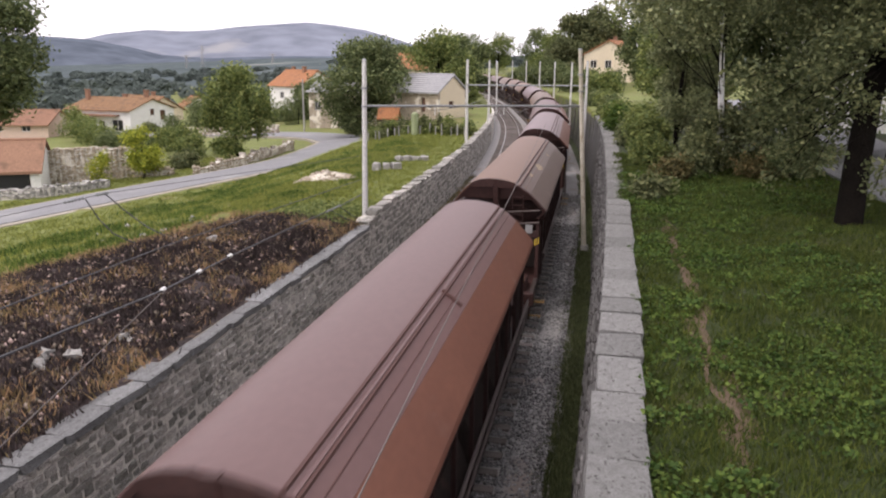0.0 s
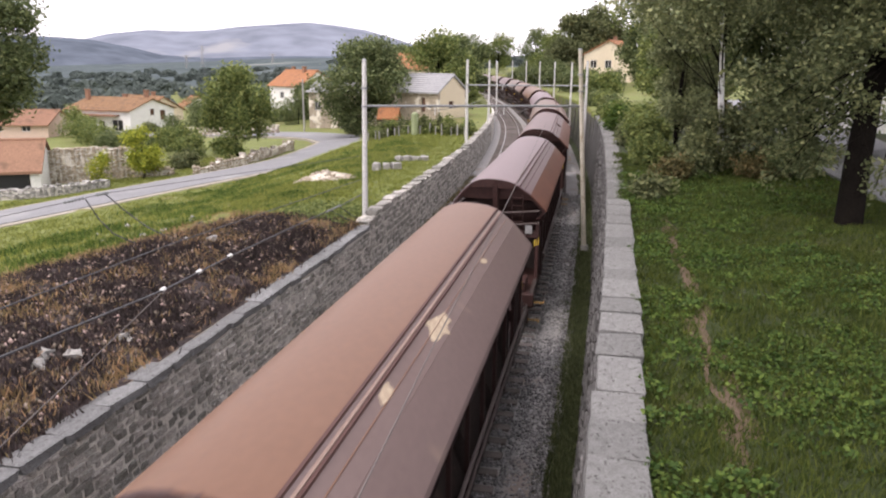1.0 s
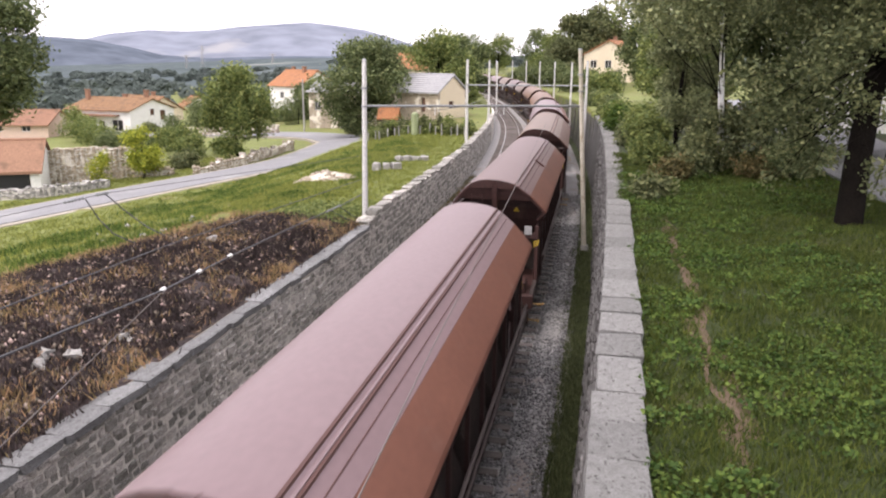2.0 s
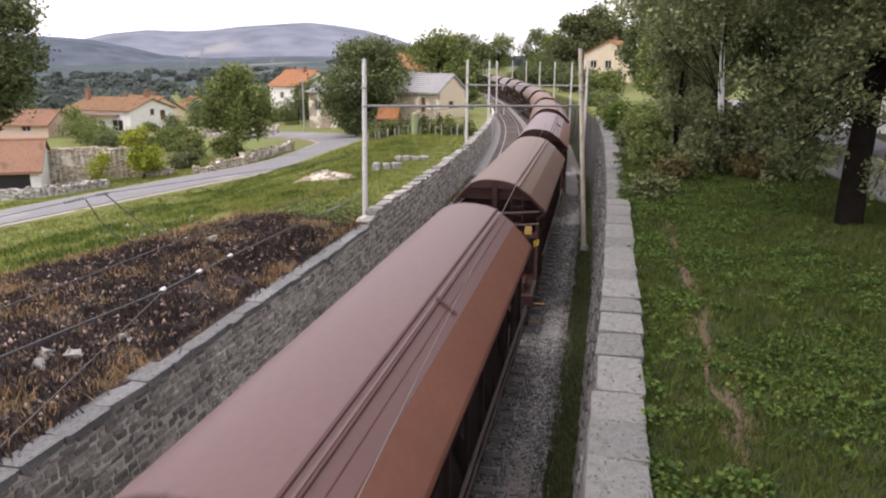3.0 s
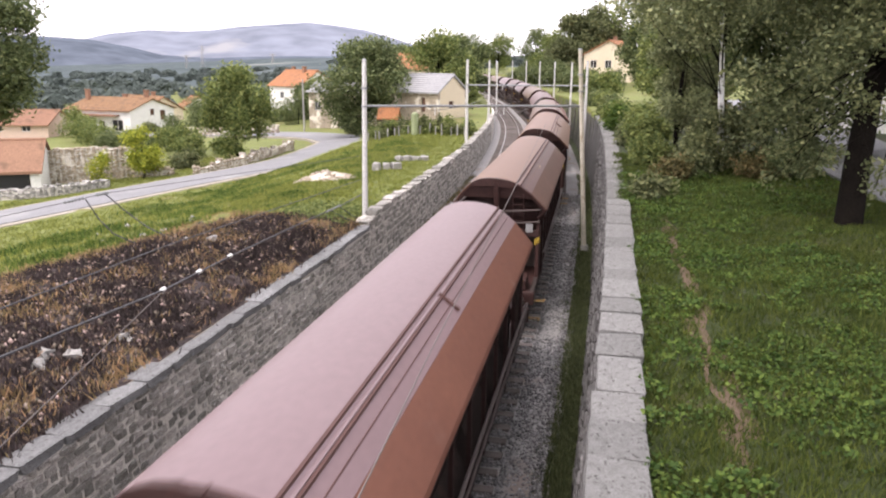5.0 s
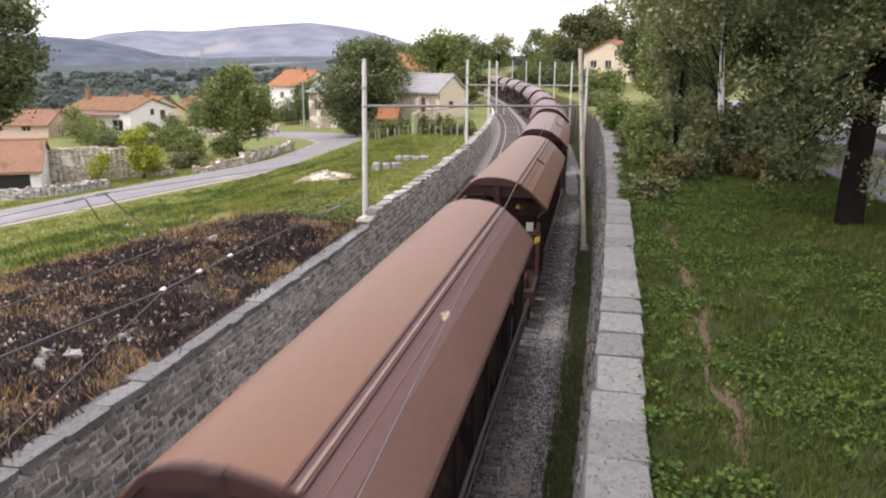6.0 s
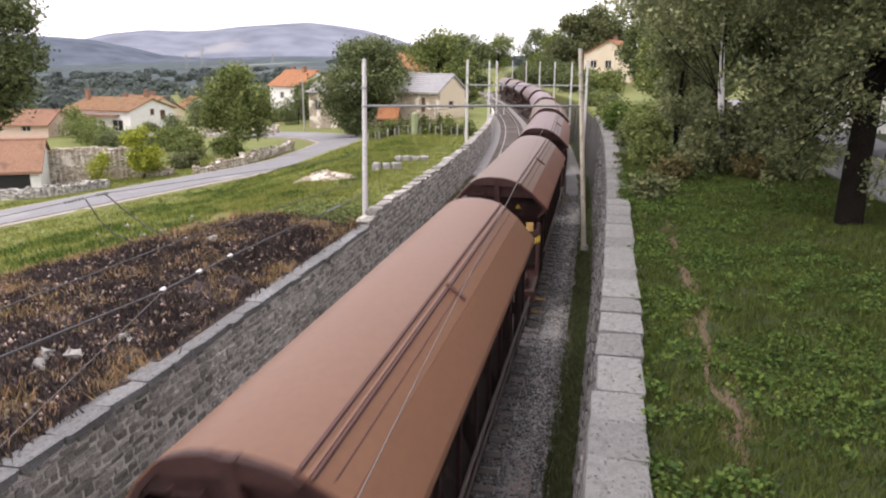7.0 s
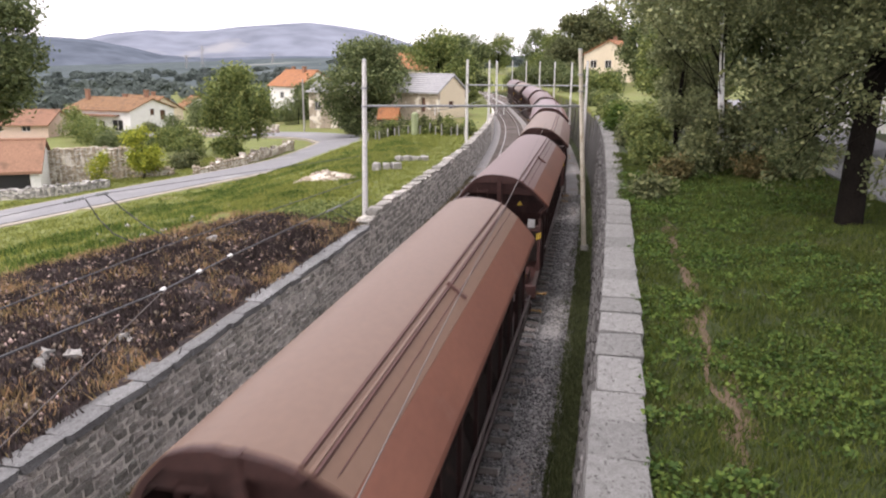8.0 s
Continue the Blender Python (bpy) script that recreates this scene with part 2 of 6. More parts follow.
    M["tank"] = material("tank", (0.27, 0.31, 0.17), (0.21, 0.25, 0.13), 0.6, 1.5, 14, 0.1)
    M["birch"] = material("birch", (0.80, 0.79, 0.76), (0.62, 0.61, 0.58), 0.85, 2, 14, 0.4, third=(0.06, 0.055, 0.05), third_scale=4, third_at=0.6)
    M["gravel_tan"] = material("gravel_tan", (0.36, 0.29, 0.235), (0.20, 0.155, 0.13), 0.95, 3, 30, 0.5, island=0.65)
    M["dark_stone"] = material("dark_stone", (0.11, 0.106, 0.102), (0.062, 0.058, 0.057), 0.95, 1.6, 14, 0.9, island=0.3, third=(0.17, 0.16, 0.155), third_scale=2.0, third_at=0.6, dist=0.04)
    M["white"] = material("white", (0.78, 0.77, 0.75), (0.70, 0.69, 0.66), 0.9, 0.6, 10, 0.1, third=(0.55, 0.53, 0.5), third_scale=0.5, third_at=0.68)
    M["cream"] = material("cream", (0.70, 0.61, 0.46), (0.63, 0.54, 0.40), 0.9, 0.6, 10, 0.1)
    M["pink"] = material("pink", (0.62, 0.47, 0.38), (0.52, 0.4, 0.33), 0.9, 0.6, 10, 0.1, third=(0.4, 0.34, 0.3), third_scale=0.5)
    M["tile"] = material("tile", (0.36, 0.165, 0.075), (0.27, 0.125, 0.06), 0.85, 0.8, 9, 0.3, island=0.15, third=(0.20, 0.105, 0.06), third_scale=0.9, third_at=0.57)
    M["tile_dull"] = material("tile_dull", (0.28, 0.155, 0.10), (0.225, 0.125, 0.082), 0.85, 0.8, 9, 0.3, island=0.12, third=(0.17, 0.10, 0.065), third_scale=0.9, third_at=0.58)
    M["tile_tan"] = material("tile_tan", (0.27, 0.155, 0.080), (0.20, 0.115, 0.062), 0.88, 1.6, 9, 0.4, third=(0.13, 0.08, 0.05), third_scale=1.4, third_at=0.55)
    M["slate"] = material("slate", (0.34, 0.34, 0.35), (0.27, 0.27, 0.28), 0.85, 0.8, 9, 0.3, island=0.1)
    M["rubble"] = material("rubble", (0.44, 0.375, 0.29), (0.24, 0.20, 0.155), 0.95, 1.5, 7, 0.9, third=(0.70, 0.65, 0.56), third_scale=1.1, third_at=0.54, dist=0.05)
    # near-black stands in for the unlit inside of windows and the open gate
    M["void"] = material("void", (0.02, 0.02, 0.022), (0.015, 0.015, 0.016), 0.5, 1, 10, 0.0)
    M["shutter"] = material("shutter", (0.11, 0.05, 0.03), (0.08, 0.04, 0.025), 0.7, 2, 20, 0.1)
    M["wood_dark"] = material("wood_dark", (0.09, 0.06, 0.045), (0.06, 0.045, 0.035), 0.85, 2, 20, 0.3)
    M["concrete"] = material("concrete", (0.357, 0.3485, 0.3315), (0.2805, 0.272, 0.255), 0.9, 1.2, 16, 0.4)
    # blue-grey tones of the far land carry the haze of distance
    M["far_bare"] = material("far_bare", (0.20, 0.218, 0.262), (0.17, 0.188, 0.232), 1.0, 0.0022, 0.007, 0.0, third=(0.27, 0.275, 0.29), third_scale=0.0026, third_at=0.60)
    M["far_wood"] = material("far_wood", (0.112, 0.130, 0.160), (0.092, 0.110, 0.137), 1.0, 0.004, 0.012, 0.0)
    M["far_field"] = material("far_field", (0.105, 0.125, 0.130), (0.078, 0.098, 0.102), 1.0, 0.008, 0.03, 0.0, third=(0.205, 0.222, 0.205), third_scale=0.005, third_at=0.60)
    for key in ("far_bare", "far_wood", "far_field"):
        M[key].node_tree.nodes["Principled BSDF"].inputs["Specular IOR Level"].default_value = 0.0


mats()


# ---- building blocks ----
def shell(name, verts, faces, mat, parent=None, label="", smooth=False):
    me = bpy.data.meshes.new(name)
    me.from_pydata([tuple(map(float, v)) for v in verts], [], [tuple(map(int, f)) for f in faces])
    if mat:
        me.materials.append(mat)
    if smooth:
        me.polygons.foreach_set("use_smooth", [True] * len(me.polygons))
    ob = new(name, me)
    if parent:
        ob.parent = parent
    if label:
        tagged(ob, label)
    return ob


def part(name, bm, mat, parent=None, label="", smooth=False):
    bmesh.ops.recalc_face_normals(bm, faces=bm.faces)
    me = bpy.data.meshes.new(name)
    bm.to_mesh(me)
    bm.free()
    me.materials.append(mat)
    if smooth:
        me.polygons.foreach_set("use_smooth", [True] * len(me.polygons))
    ob = new(name, me)
    if parent:
        ob.parent = parent
    if label:
        tagged(ob, label)
    return ob


def thing(name, m, label, category, group="", kind=""):
    e = new(name)
    e.empty_display_size = 0.2
    e.matrix_world = m
    return tagged(e, label, category, group, kind)


def box(bm, x0, x1, y0, y1, z0, z1, bevel=0.0, m=None):
    r = bmesh.ops.create_cube(bm, size=1.0)
    vs = r["verts"]
    for v in vs:
        v.co = Vector((x0 + (v.co.x + 0.5) * (x1 - x0), y0 + (v.co.y + 0.5) * (y1 - y0), z0 + (v.co.z + 0.5) * (z1 - z0)))
    if bevel:
        es = list({e for v in vs for e in v.link_edges})
        vs = list({v for f in bmesh.ops.bevel(bm, geom=es, offset=bevel, segments=1, affect="EDGES")["faces"] for v in f.verts} | {v for v in vs if v.is_valid})
    if m:
        bmesh.ops.transform(bm, matrix=m, verts=vs)
    return bm


def rod(bm, a, b, r, n=8, r2=None):
    """A round bar from a to b."""
    a, b = Vector(a), Vector(b)
    q = (b - a).to_track_quat("Z", "Y").to_matrix().to_4x4()
    c = bmesh.ops.create_cone(bm, cap_ends=True, segments=n, radius1=r, radius2=r if r2 is None else r2, depth=(b - a).length)
    bmesh.ops.transform(bm, matrix=Matrix.Translation((a + b) / 2) @ q, verts=c["verts"])
    return bm


def prism(bm, profile, y0, y1, inset=None):
    """A closed profile of (x, z) drawn out along y."""
    a = [bm.verts.new((x, y0, z)) for x, z in profile]
    b = [bm.verts.new((x, y1, z)) for x, z in profile]
    n = len(profile)
    for i in range(n):
        bm.faces.new((a[i], a[(i + 1) % n], b[(i + 1) % n], b[i]))
    bm.faces.new(a)
    bm.faces.new(b[::-1])
    return bm


def sweep(profile, ss, off=0.0, closed=True, zf=None):
    """Vertices and faces of a profile of (d, z) carried along the line."""
    V, F = [], []
    n = len(profile)
    for s in ss:
        dz = zf(s) if zf else 0.0
        for d, z in profile:
            x, y = on_line(s, off + d)
            V.append((x, y, z + dz))
    for i in range(len(ss) - 1):
        for j in range(n if closed else n - 1):
            k = (j + 1) % n
            F.append((i * n + j, i * n + k, (i + 1) * n + k, (i + 1) * n + j))
    if closed:
        F.append(tuple(range(n))[::-1])
        F.append(tuple((len(ss) - 1) * n + j for j in range(n)))
    return V, F


def tube(points, r, n=6):
    """Vertices and faces of a wire through the points."""
    V, F = [], []
    P = [Vector(p) for p in points]
    for i, p in enumerate(P):
        t = (P[min(i + 1, len(P) - 1)] - P[max(i - 1, 0)]).normalized()
        a = t.cross(Vector((0, 0, 1)))
        a = a.normalized() if a.length > 1e-4 else Vector((1, 0, 0))
        b = t.cross(a)
        for k in range(n):
            w = 2 * math.pi * k / n
            V.append(p + a * (math.cos(w) * r) + b * (math.sin(w) * r))
    for i in range(len(P) - 1):
        for k in range(n):
            q = (k + 1) % n
            F.append((i * n + k, i * n + q, (i + 1) * n + q, (i + 1) * n + k))
    return V, F


def sag(a, b, drop, n=14):
    a, b = Vector(a), Vector(b)
    return [a.lerp(b, i / n) - Vector((0, 0, drop * 4 * (i / n) * (1 - i / n))) for i in range(n + 1)]


def leaves(points, size, rng, up=0.3, aspect=0.6, fold=True):
    """Vertices and faces of small folded leaves at the points, turned every way."""
    n = len(points)
    nor = rng.normal(size=(n, 3))
    nor[:, 2] = np.abs(nor[:, 2]) + up
    nor /= np.linalg.norm(nor, axis=1)[:, None]
    a = rng.normal(size=(n, 3))
    a -= nor * np.sum(a * nor, axis=1)[:, None]
    a /= np.linalg.norm(a, axis=1)[:, None]
    b = np.cross(nor, a)
    sz = size * rng.uniform(0.6, 1.4, n)[:, None]
    a, b = a * sz, b * sz * aspect
    p = np.asarray(points)
    V = np.stack([p - a, p + b * 0.9 + nor * sz * 0.18, p + a, p - b * 0.9 + nor * sz * 0.18], axis=1).reshape(-1, 3)
    i = np.arange(n)[:, None] * 4
    F = np.concatenate([i + np.array([[0, 1, 2]]), i + np.array([[0, 2, 3]])], axis=0)
    return V, F


def fast_mesh(name, V, F, mat, parent=None, label=""):
    """A mesh from arrays of vertices and triangles."""
    me = bpy.data.meshes.new(name)
    V, F = np.asarray(V, np.float32), np.asarray(F, np.int32)
    k = F.shape[1]
    me.vertices.add(len(V))
    me.vertices.foreach_set("co", V.ravel())
    me.loops.add(F.size)
    me.loops.foreach_set("vertex_index", F.ravel())
    me.polygons.add(len(F))
    me.polygons.foreach_set("loop_start", np.arange(0, F.size, k, dtype=np.int32))
    me.update(calc_edges=True)
    me.validate()
    me.materials.append(mat)
    ob = new(name, me)
    if parent:
        ob.parent = parent
    if label:
        tagged(ob, label)
    return ob


# ---- the ground ----
def spread(*runs):
    out = []
    for a, b, step in runs:
        out += list(np.arange(a, b, step))
    return np.array(out + [runs[-1][1]])


def ground():
    xs = spread((-4500, -1200, 660), (-1200, -300, 150), (-300, -100, 20), (-100, -60, 4), (-60, -14, 0.9), (-14, 5, 0.25), (5, 30, 0.7), (30, 100, 7), (100, 600, 60), (600, 2000, 350))
    ys = spread((-300, -40, 40), (-40, 0, 2), (0, 60, 0.5), (60, 200, 1.0), (200, 320, 10), (320, 1200, 110), (1200, 4700, 500))
    X, Y = np.meshgrid(xs, ys)
    x, y = X.ravel(), Y.ravel()
    z = land(x, y)
    s, d = lateral(x, y)
    rough = np.array([noise.noise((a * 0.8, b * 0.8, 1.3)) for a, b in zip(x, y)])
    fine = np.array([noise.noise((a * 2.3, b * 2.3, 7.7)) for a, b in zip(x, y)])
    wild = np.where((d < -6.2) | (d > 3.7), 1.0, 0.0) * (np.abs(x) < 70) * (y < 220)
    burnt = (d < -6.2) & (d > burn_edge(s) - 0.6) & (s < 30)
    z = z + wild * (rough * 0.10 + fine * 0.04) + burnt * (fine * 0.12 + rough * 0.10)
    nx, ny = len(xs), len(ys)
    i, j = np.meshgrid(np.arange(nx - 1), np.arange(ny - 1))
    a = (j * nx + i).ravel()
    F = np.stack([a, a + 1, a + nx + 1, a + nx], axis=1)
    ob = fast_mesh("ground", np.stack([x, y, z], axis=1), F, M["grass_ground"])
    me = ob.data
    for k in ("bank_ground", "soil", "far_field", "verge", "shade_ground"):
        me.materials.append(M[k])
    c = np.stack([x, y], 1)[F].mean(axis=1)
    fs, fd = lateral(c[:, 0], c[:, 1])
    wob = np.array([noise.noise((p * 0.5, q * 0.5, 3.1)) for p, q in c])
    idx = np.zeros(len(F), np.int32)
    idx[(fd < -5.6) & (fd > burn_edge(fs) + wob * 0.5) & (fs < 28.0 + wob * 1.4)] = 1
    idx[(fd >= -5.8) & (fd <= 3.2)] = 4
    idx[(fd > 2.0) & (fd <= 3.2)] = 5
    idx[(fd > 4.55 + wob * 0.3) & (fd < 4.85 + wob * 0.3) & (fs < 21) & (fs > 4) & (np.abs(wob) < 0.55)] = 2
    # right bank takes the ground colour with tree shade in it
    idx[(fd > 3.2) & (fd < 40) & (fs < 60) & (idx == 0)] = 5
    # beyond 330 m the ground takes the field colour with haze in it
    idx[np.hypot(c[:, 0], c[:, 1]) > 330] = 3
    me.polygons.foreach_set("material_index", idx)
    me.polygons.foreach_set("use_smooth", np.ones(len(F), bool))
    tagged(ob, "grassy ground with a burnt bank beside the railway cutting", "ground", kind="structure")


ground()

ROAD = ((-46, 4), (-40, 20), (-34.6, 34.5), (-32.4, 41.0), (-30.6, 46.6), (-28.9, 51.5), (-27.0, 56.5), (-25.6, 62.5), (-24.9, 70), (-25.6, 77.5), (-30.0, 84.5), (-37.5, 89.5), (-50, 95), (-75, 103))


def ribbon(name, pts, half, mat, lift, label, thick=0.25):
    s, p = smooth_line(pts, 1.0)
    t = np.gradient(p, axis=0)
    t /= np.linalg.norm(t, axis=1)[:, None]
    V, F = [], []
    widths = half
    for q, u, along in zip(p, t, s):
        half = float(np.interp(along, *widths)) if isinstance(widths, tuple) else widths
        for k in (-1, -0.5, 0, 0.5, 1):
            x, y = q[0] + u[1] * half * k, q[1] - u[0] * half * k
            V.append((x, y, land_at(q[0], q[1]) * 0.6 + land_at(x, y) * 0.4 + lift + 0.05 * (1 - k * k)))
        for k in (1, -1):
            x, y = q[0] + u[1] * half * k, q[1] - u[0] * half * k
            V.append((x, y, land_at(x, y) - thick - 0.3))
    n = 7
    for i in range(len(p) - 1):
        for j in range(n):
            k = (j + 1) % n
            F.append((i * n + j, i * n + k, (i + 1) * n + k, (i + 1) * n + j))
    ob = shell(name, V, F, mat, smooth=False)
    return tagged(ob, label, name, kind="structure")


ribbon("verge", ROAD, ((0, 62, 80, 98, 110), (2.45, 2.45, 3.3, 3.3, 2.6)), M["verge"], 0.13, "pale gravel verge along the village road")
ribbon("road", ROAD, ((0, 62, 80, 98, 110), (1.95, 1.95, 2.9, 2.9, 2.2)), M["asphalt"], 0.19, "grey worn asphalt village road")


# ---- railway ----
def railway():
    ss = np.arange(-30, 270, 1.0)
    rng = np.random.default_rng(3)
    V, F = [], []
    prof = [(-7.0 + 0.0, -0.45)] + [(d, -0.19 if abs(d) < 1.45 or abs(d + 3.45) < 1.45 else -0.17) for d in np.arange(-5.5, 2.01, 0.3)] + [(2.5, -0.45)]
    n = len(prof)
    fs = np.arange(-10, 270, 0.6)
    for s in fs:
        for d, z in prof:
            x, y = on_line(s, d)
            V.append((x, y, z + 0.05 * noise.noise((x * 1.7, y * 1.7, 0.4)) + 0.03 * noise.noise((x * 5, y * 5, 2))))
    for i in range(len(fs) - 1):
        for j in range(n - 1):
            F.append((i * n + j, i * n + j + 1, (i + 1) * n + j + 1, (i + 1) * n + j))
    bed = fast_mesh("ballast_bed", V, F, M["ballast"])
    tagged(bed, "grey crushed stone ballast bed under two tracks", "ballast", kind="structure")
    for nr, off in enumerate((0.0, -3.45)):
        tr = thing("railway_track", Matrix(), "steel rails on old sleepers in grey ballast", "railway track", "railway tracks", "structure")
        for side in (-0.7525, 0.7525):
            o = off + side
            V, F = sweep([(-0.06, -0.16), (0.06, -0.16), (0.02, -0.12), (0.02, -0.04), (0.034, -0.03), (0.034, -0.006), (-0.034, -0.006), (-0.034, -0.03), (-0.02, -0.04), (-0.02, -0.12)], ss, o)
            rail = shell("rail", V, F, M["rail"], tr, "rust-brown steel rail")
            V, F = sweep([(-0.03, -0.006), (0.03, -0.006), (0.026, 0.002), (-0.026, 0.002)], ss, o)
            shell("railhead", V, F, M["rail_top"], rail, "polished running surface")
        bm = bmesh.new()
        box(bm, -1.33, 1.33, -0.12, 0.12, -0.30, -0.105, 0.015)
        first = part("sleeper", bm, M["sleeper"], tr)
        k = 0
        for s in np.arange(4, 182, 0.66):
            x, y = on_line(s, off)
            o = first if k == 0 else first.copy()
            if k:
                scene.collection.objects.link(o)
            o.matrix_basis = pose(x, y, rng.uniform(-0.012, 0.012), 0, 0, heading(s) + rng.uniform(-1, 1))
            k += 1
    # loose stones
    stones = []
    base = np.array([(1, 0, 0), (-1, 0, 0), (0, 1, 0), (0, -1, 0), (0, 0, 1), (0, 0, -1)], float)
    tri = np.array([(0, 2, 4), (2, 1, 4), (1, 3, 4), (3, 0, 4), (2, 0, 5), (1, 2, 5), (3, 1, 5), (0, 3, 5)])
    N = 44000
    s = 8 + 40 * rng.random(N) ** 1.8
    d = np.where(rng.random(N) < 0.5, rng.uniform(0.90, 2.25, N), rng.uniform(-5.4, -1.2, N))
    gap = np.abs((s - 4 + 0.33) % 0.66 - 0.33)
    covers = (np.abs(d) < 1.38) & (gap < 0.19) | (np.abs(d + 3.45) < 1.36) & (gap < 0.19)
    s, d = s[~covers], d[~covers]
    N = len(s)
    x, y = on_line(s, d)
    r = rng.uniform(0.018, 0.045, N)
    b = base[None] * rng.uniform(0.6, 1.3, (N, 6, 3)) + rng.normal(size=(N, 6, 3)) * 0.2
    V = b * r[:, None, None] + np.stack([x, y, -0.165 + rng.uniform(-0.03, 0.02, N) + 0.065 * np.clip((1.5 - d) / 0.2, 0, 1) * (d > 0)], 1)[:, None, :]
    F = (tri[None] + (np.arange(N) * 6)[:, None, None]).reshape(-1, 3)
    tagged(fast_mesh("gravel", V.reshape(-1, 3), F, M["gravel"]), "loose grey ballast stones beside the rails", "gravel", kind="stuff")


railway()


# ---- retaining walls ----
def left_top(s):
    """Top of the left wall: it steps up by the mast and falls gently."""
    return float(np.interp(s, (-20, 27.6, 27.9, 60, 110, 180), (1.72, 1.72, 2.05, 1.95, 1.6, 1.0)))


def retaining_walls():
    ss = np.concatenate([np.arange(-12, 27.7, 1.0), [27.7, 27.95], np.arange(28.5, 175, 1.0)])
    V, F = [], []
    n = 4
    for s in ss:
        t = left_top(s)
        for d, z in ((LEFT_WALL, -0.5), (LEFT_WALL - 0.06, t - 0.12), (LEFT_WALL - WALL_T, t - 0.12), (LEFT_WALL - WALL_T, -0.5)):
            x, y = on_line(s, d)
            V.append((x, y, z))
    for i in range(len(ss) - 1):
        for j in range(n):
            k = (j + 1) % n
            F.append((i * n + j, i * n + k, (i + 1) * n + k, (i + 1) * n + j))
    F += [(3, 2, 1, 0), tuple(len(V) - 4 + j for j in range(4))]
    lw = shell("wall_left", V, F, M["mortar"])
    tagged(lw, "low grey rubble-stone retaining wall along the track", "stone wall", kind="structure")
    V, F = [], []
    ss = np.arange(-12, 175, 1.0)
    for s in ss:
        t = right_top(s)
        o = right_off(s)
        for d, z in ((RIGHT_WALL - 0.28 + o * 0.9, -0.5), (RIGHT_WALL + 0.06 + o, t - 0.12), (RIGHT_WALL + 0.57 + o, t - 0.12), (RIGHT_WALL + 0.7 + o, -0.5)):
            x, y = on_line(s, d)
            V.append((x, y, z))
    for i in range(len(ss) - 1):
        for j in range(n):
            k = (j + 1) % n
            F.append((i * n + j, i * n + k, (i + 1) * n + k, (i + 1) * n + j))
    F += [(3, 2, 1, 0), tuple(len(V) - 4 + j for j in range(4))]
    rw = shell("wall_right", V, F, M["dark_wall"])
    tagged(rw, "tall dark stone retaining wall with pale coping", "stone wall", kind="structure")
    return lw, rw


def right_top(s):
    return float(np.interp(s, (-20, 21.5, 21.6, 57, 60, 120, 180), (4.2, 4.2, 4.05, 4.05, 3.7, 3.1, 2.6)))


def right_off(s):
    """The right wall bends a little away from the line."""
    return float(np.interp(s, (-20, 4, 12, 25, 60, 175), (0.0, 0.02, 0.18, 0.26, 0.28, 0.6)))


WALL_L, WALL_R = retaining_walls()


# ---- the goods train ----
PITCH, S_END = 17.826, 13.07
# outline of the body's end: a broad curved hatch from the one eave to past the ridge, straight slopes beyond it
HATCH = ((-1.52, 3.40), (-1.49, 3.49), (-1.38, 3.68), (-1.20, 3.93), (-1.01, 4.13), (-0.84, 4.285), (-0.67, 4.37), (-0.47, 4.425), (-0.23, 4.45), (0.07, 4.435), (0.32, 4.395), (0.545, 4.325))
SLOPE = ((0.545, 4.325), (0.67, 4.25), (1.02, 3.99))
PROFILE = HATCH + SLOPE[1:] + ((1.49, 3.50), (1.52, 3.43))
HALF = 6.887
SLACK = {0: -0.18, -1: 0.08, -2: 0.12, -5: -0.05, -7: -0.08, -8: 0.14}      # play in the couplings


def travelled(t):
    """Metres that the train still has to run before the clip's end; it slows a little."""
    u = 8.0 - t
    return 17.441 * u + 0.0365 * u * u


def roof_z(x):
    return float(np.interp(x, [p[0] for p in PROFILE], [p[1] for p in PROFILE]))


def end_y(z):
    """The ends of the body lean inwards towards the bottom."""
    return HALF - float(np.interp(z, (2.6, 3.45, 3.99, 4.3), (0.45, 0.26, 0.09, 0.0)))


def raked(bm, profile, a, b):
    """A closed profile of (x, z) drawn from end a to end b of the body; a and b are offsets from the leaning ends, or None for mid-length."""
    va = [bm.verts.new((x, -end_y(z) + a, z)) for x, z in profile]
    vb = [bm.verts.new((x, end_y(z) + b, z)) for x, z in profile]
    n = len(profile)
    for i in range(n):
        bm.faces.new((va[i], va[(i + 1) % n], vb[(i + 1) % n], vb[i]))
    bm.faces.new(va)
    bm.faces.new(vb[::-1])
    return bm


def plate(bm, profile, e, out, thick):
    """A plate lying in the leaning end e, out metres proud of it."""
    va = [bm.verts.new((x, e * (end_y(z) + out), z)) for x, z in profile]
    vb = [bm.verts.new((x, e * (end_y(z) + out - thick), z)) for x, z in profile]
    n = len(profile)
    for i in range(n):
        bm.faces.new((va[i], va[(i + 1) % n], vb[(i + 1) % n], vb[i]))
    bm.faces.new(va)
    bm.faces.new(vb[::-1])
    return bm


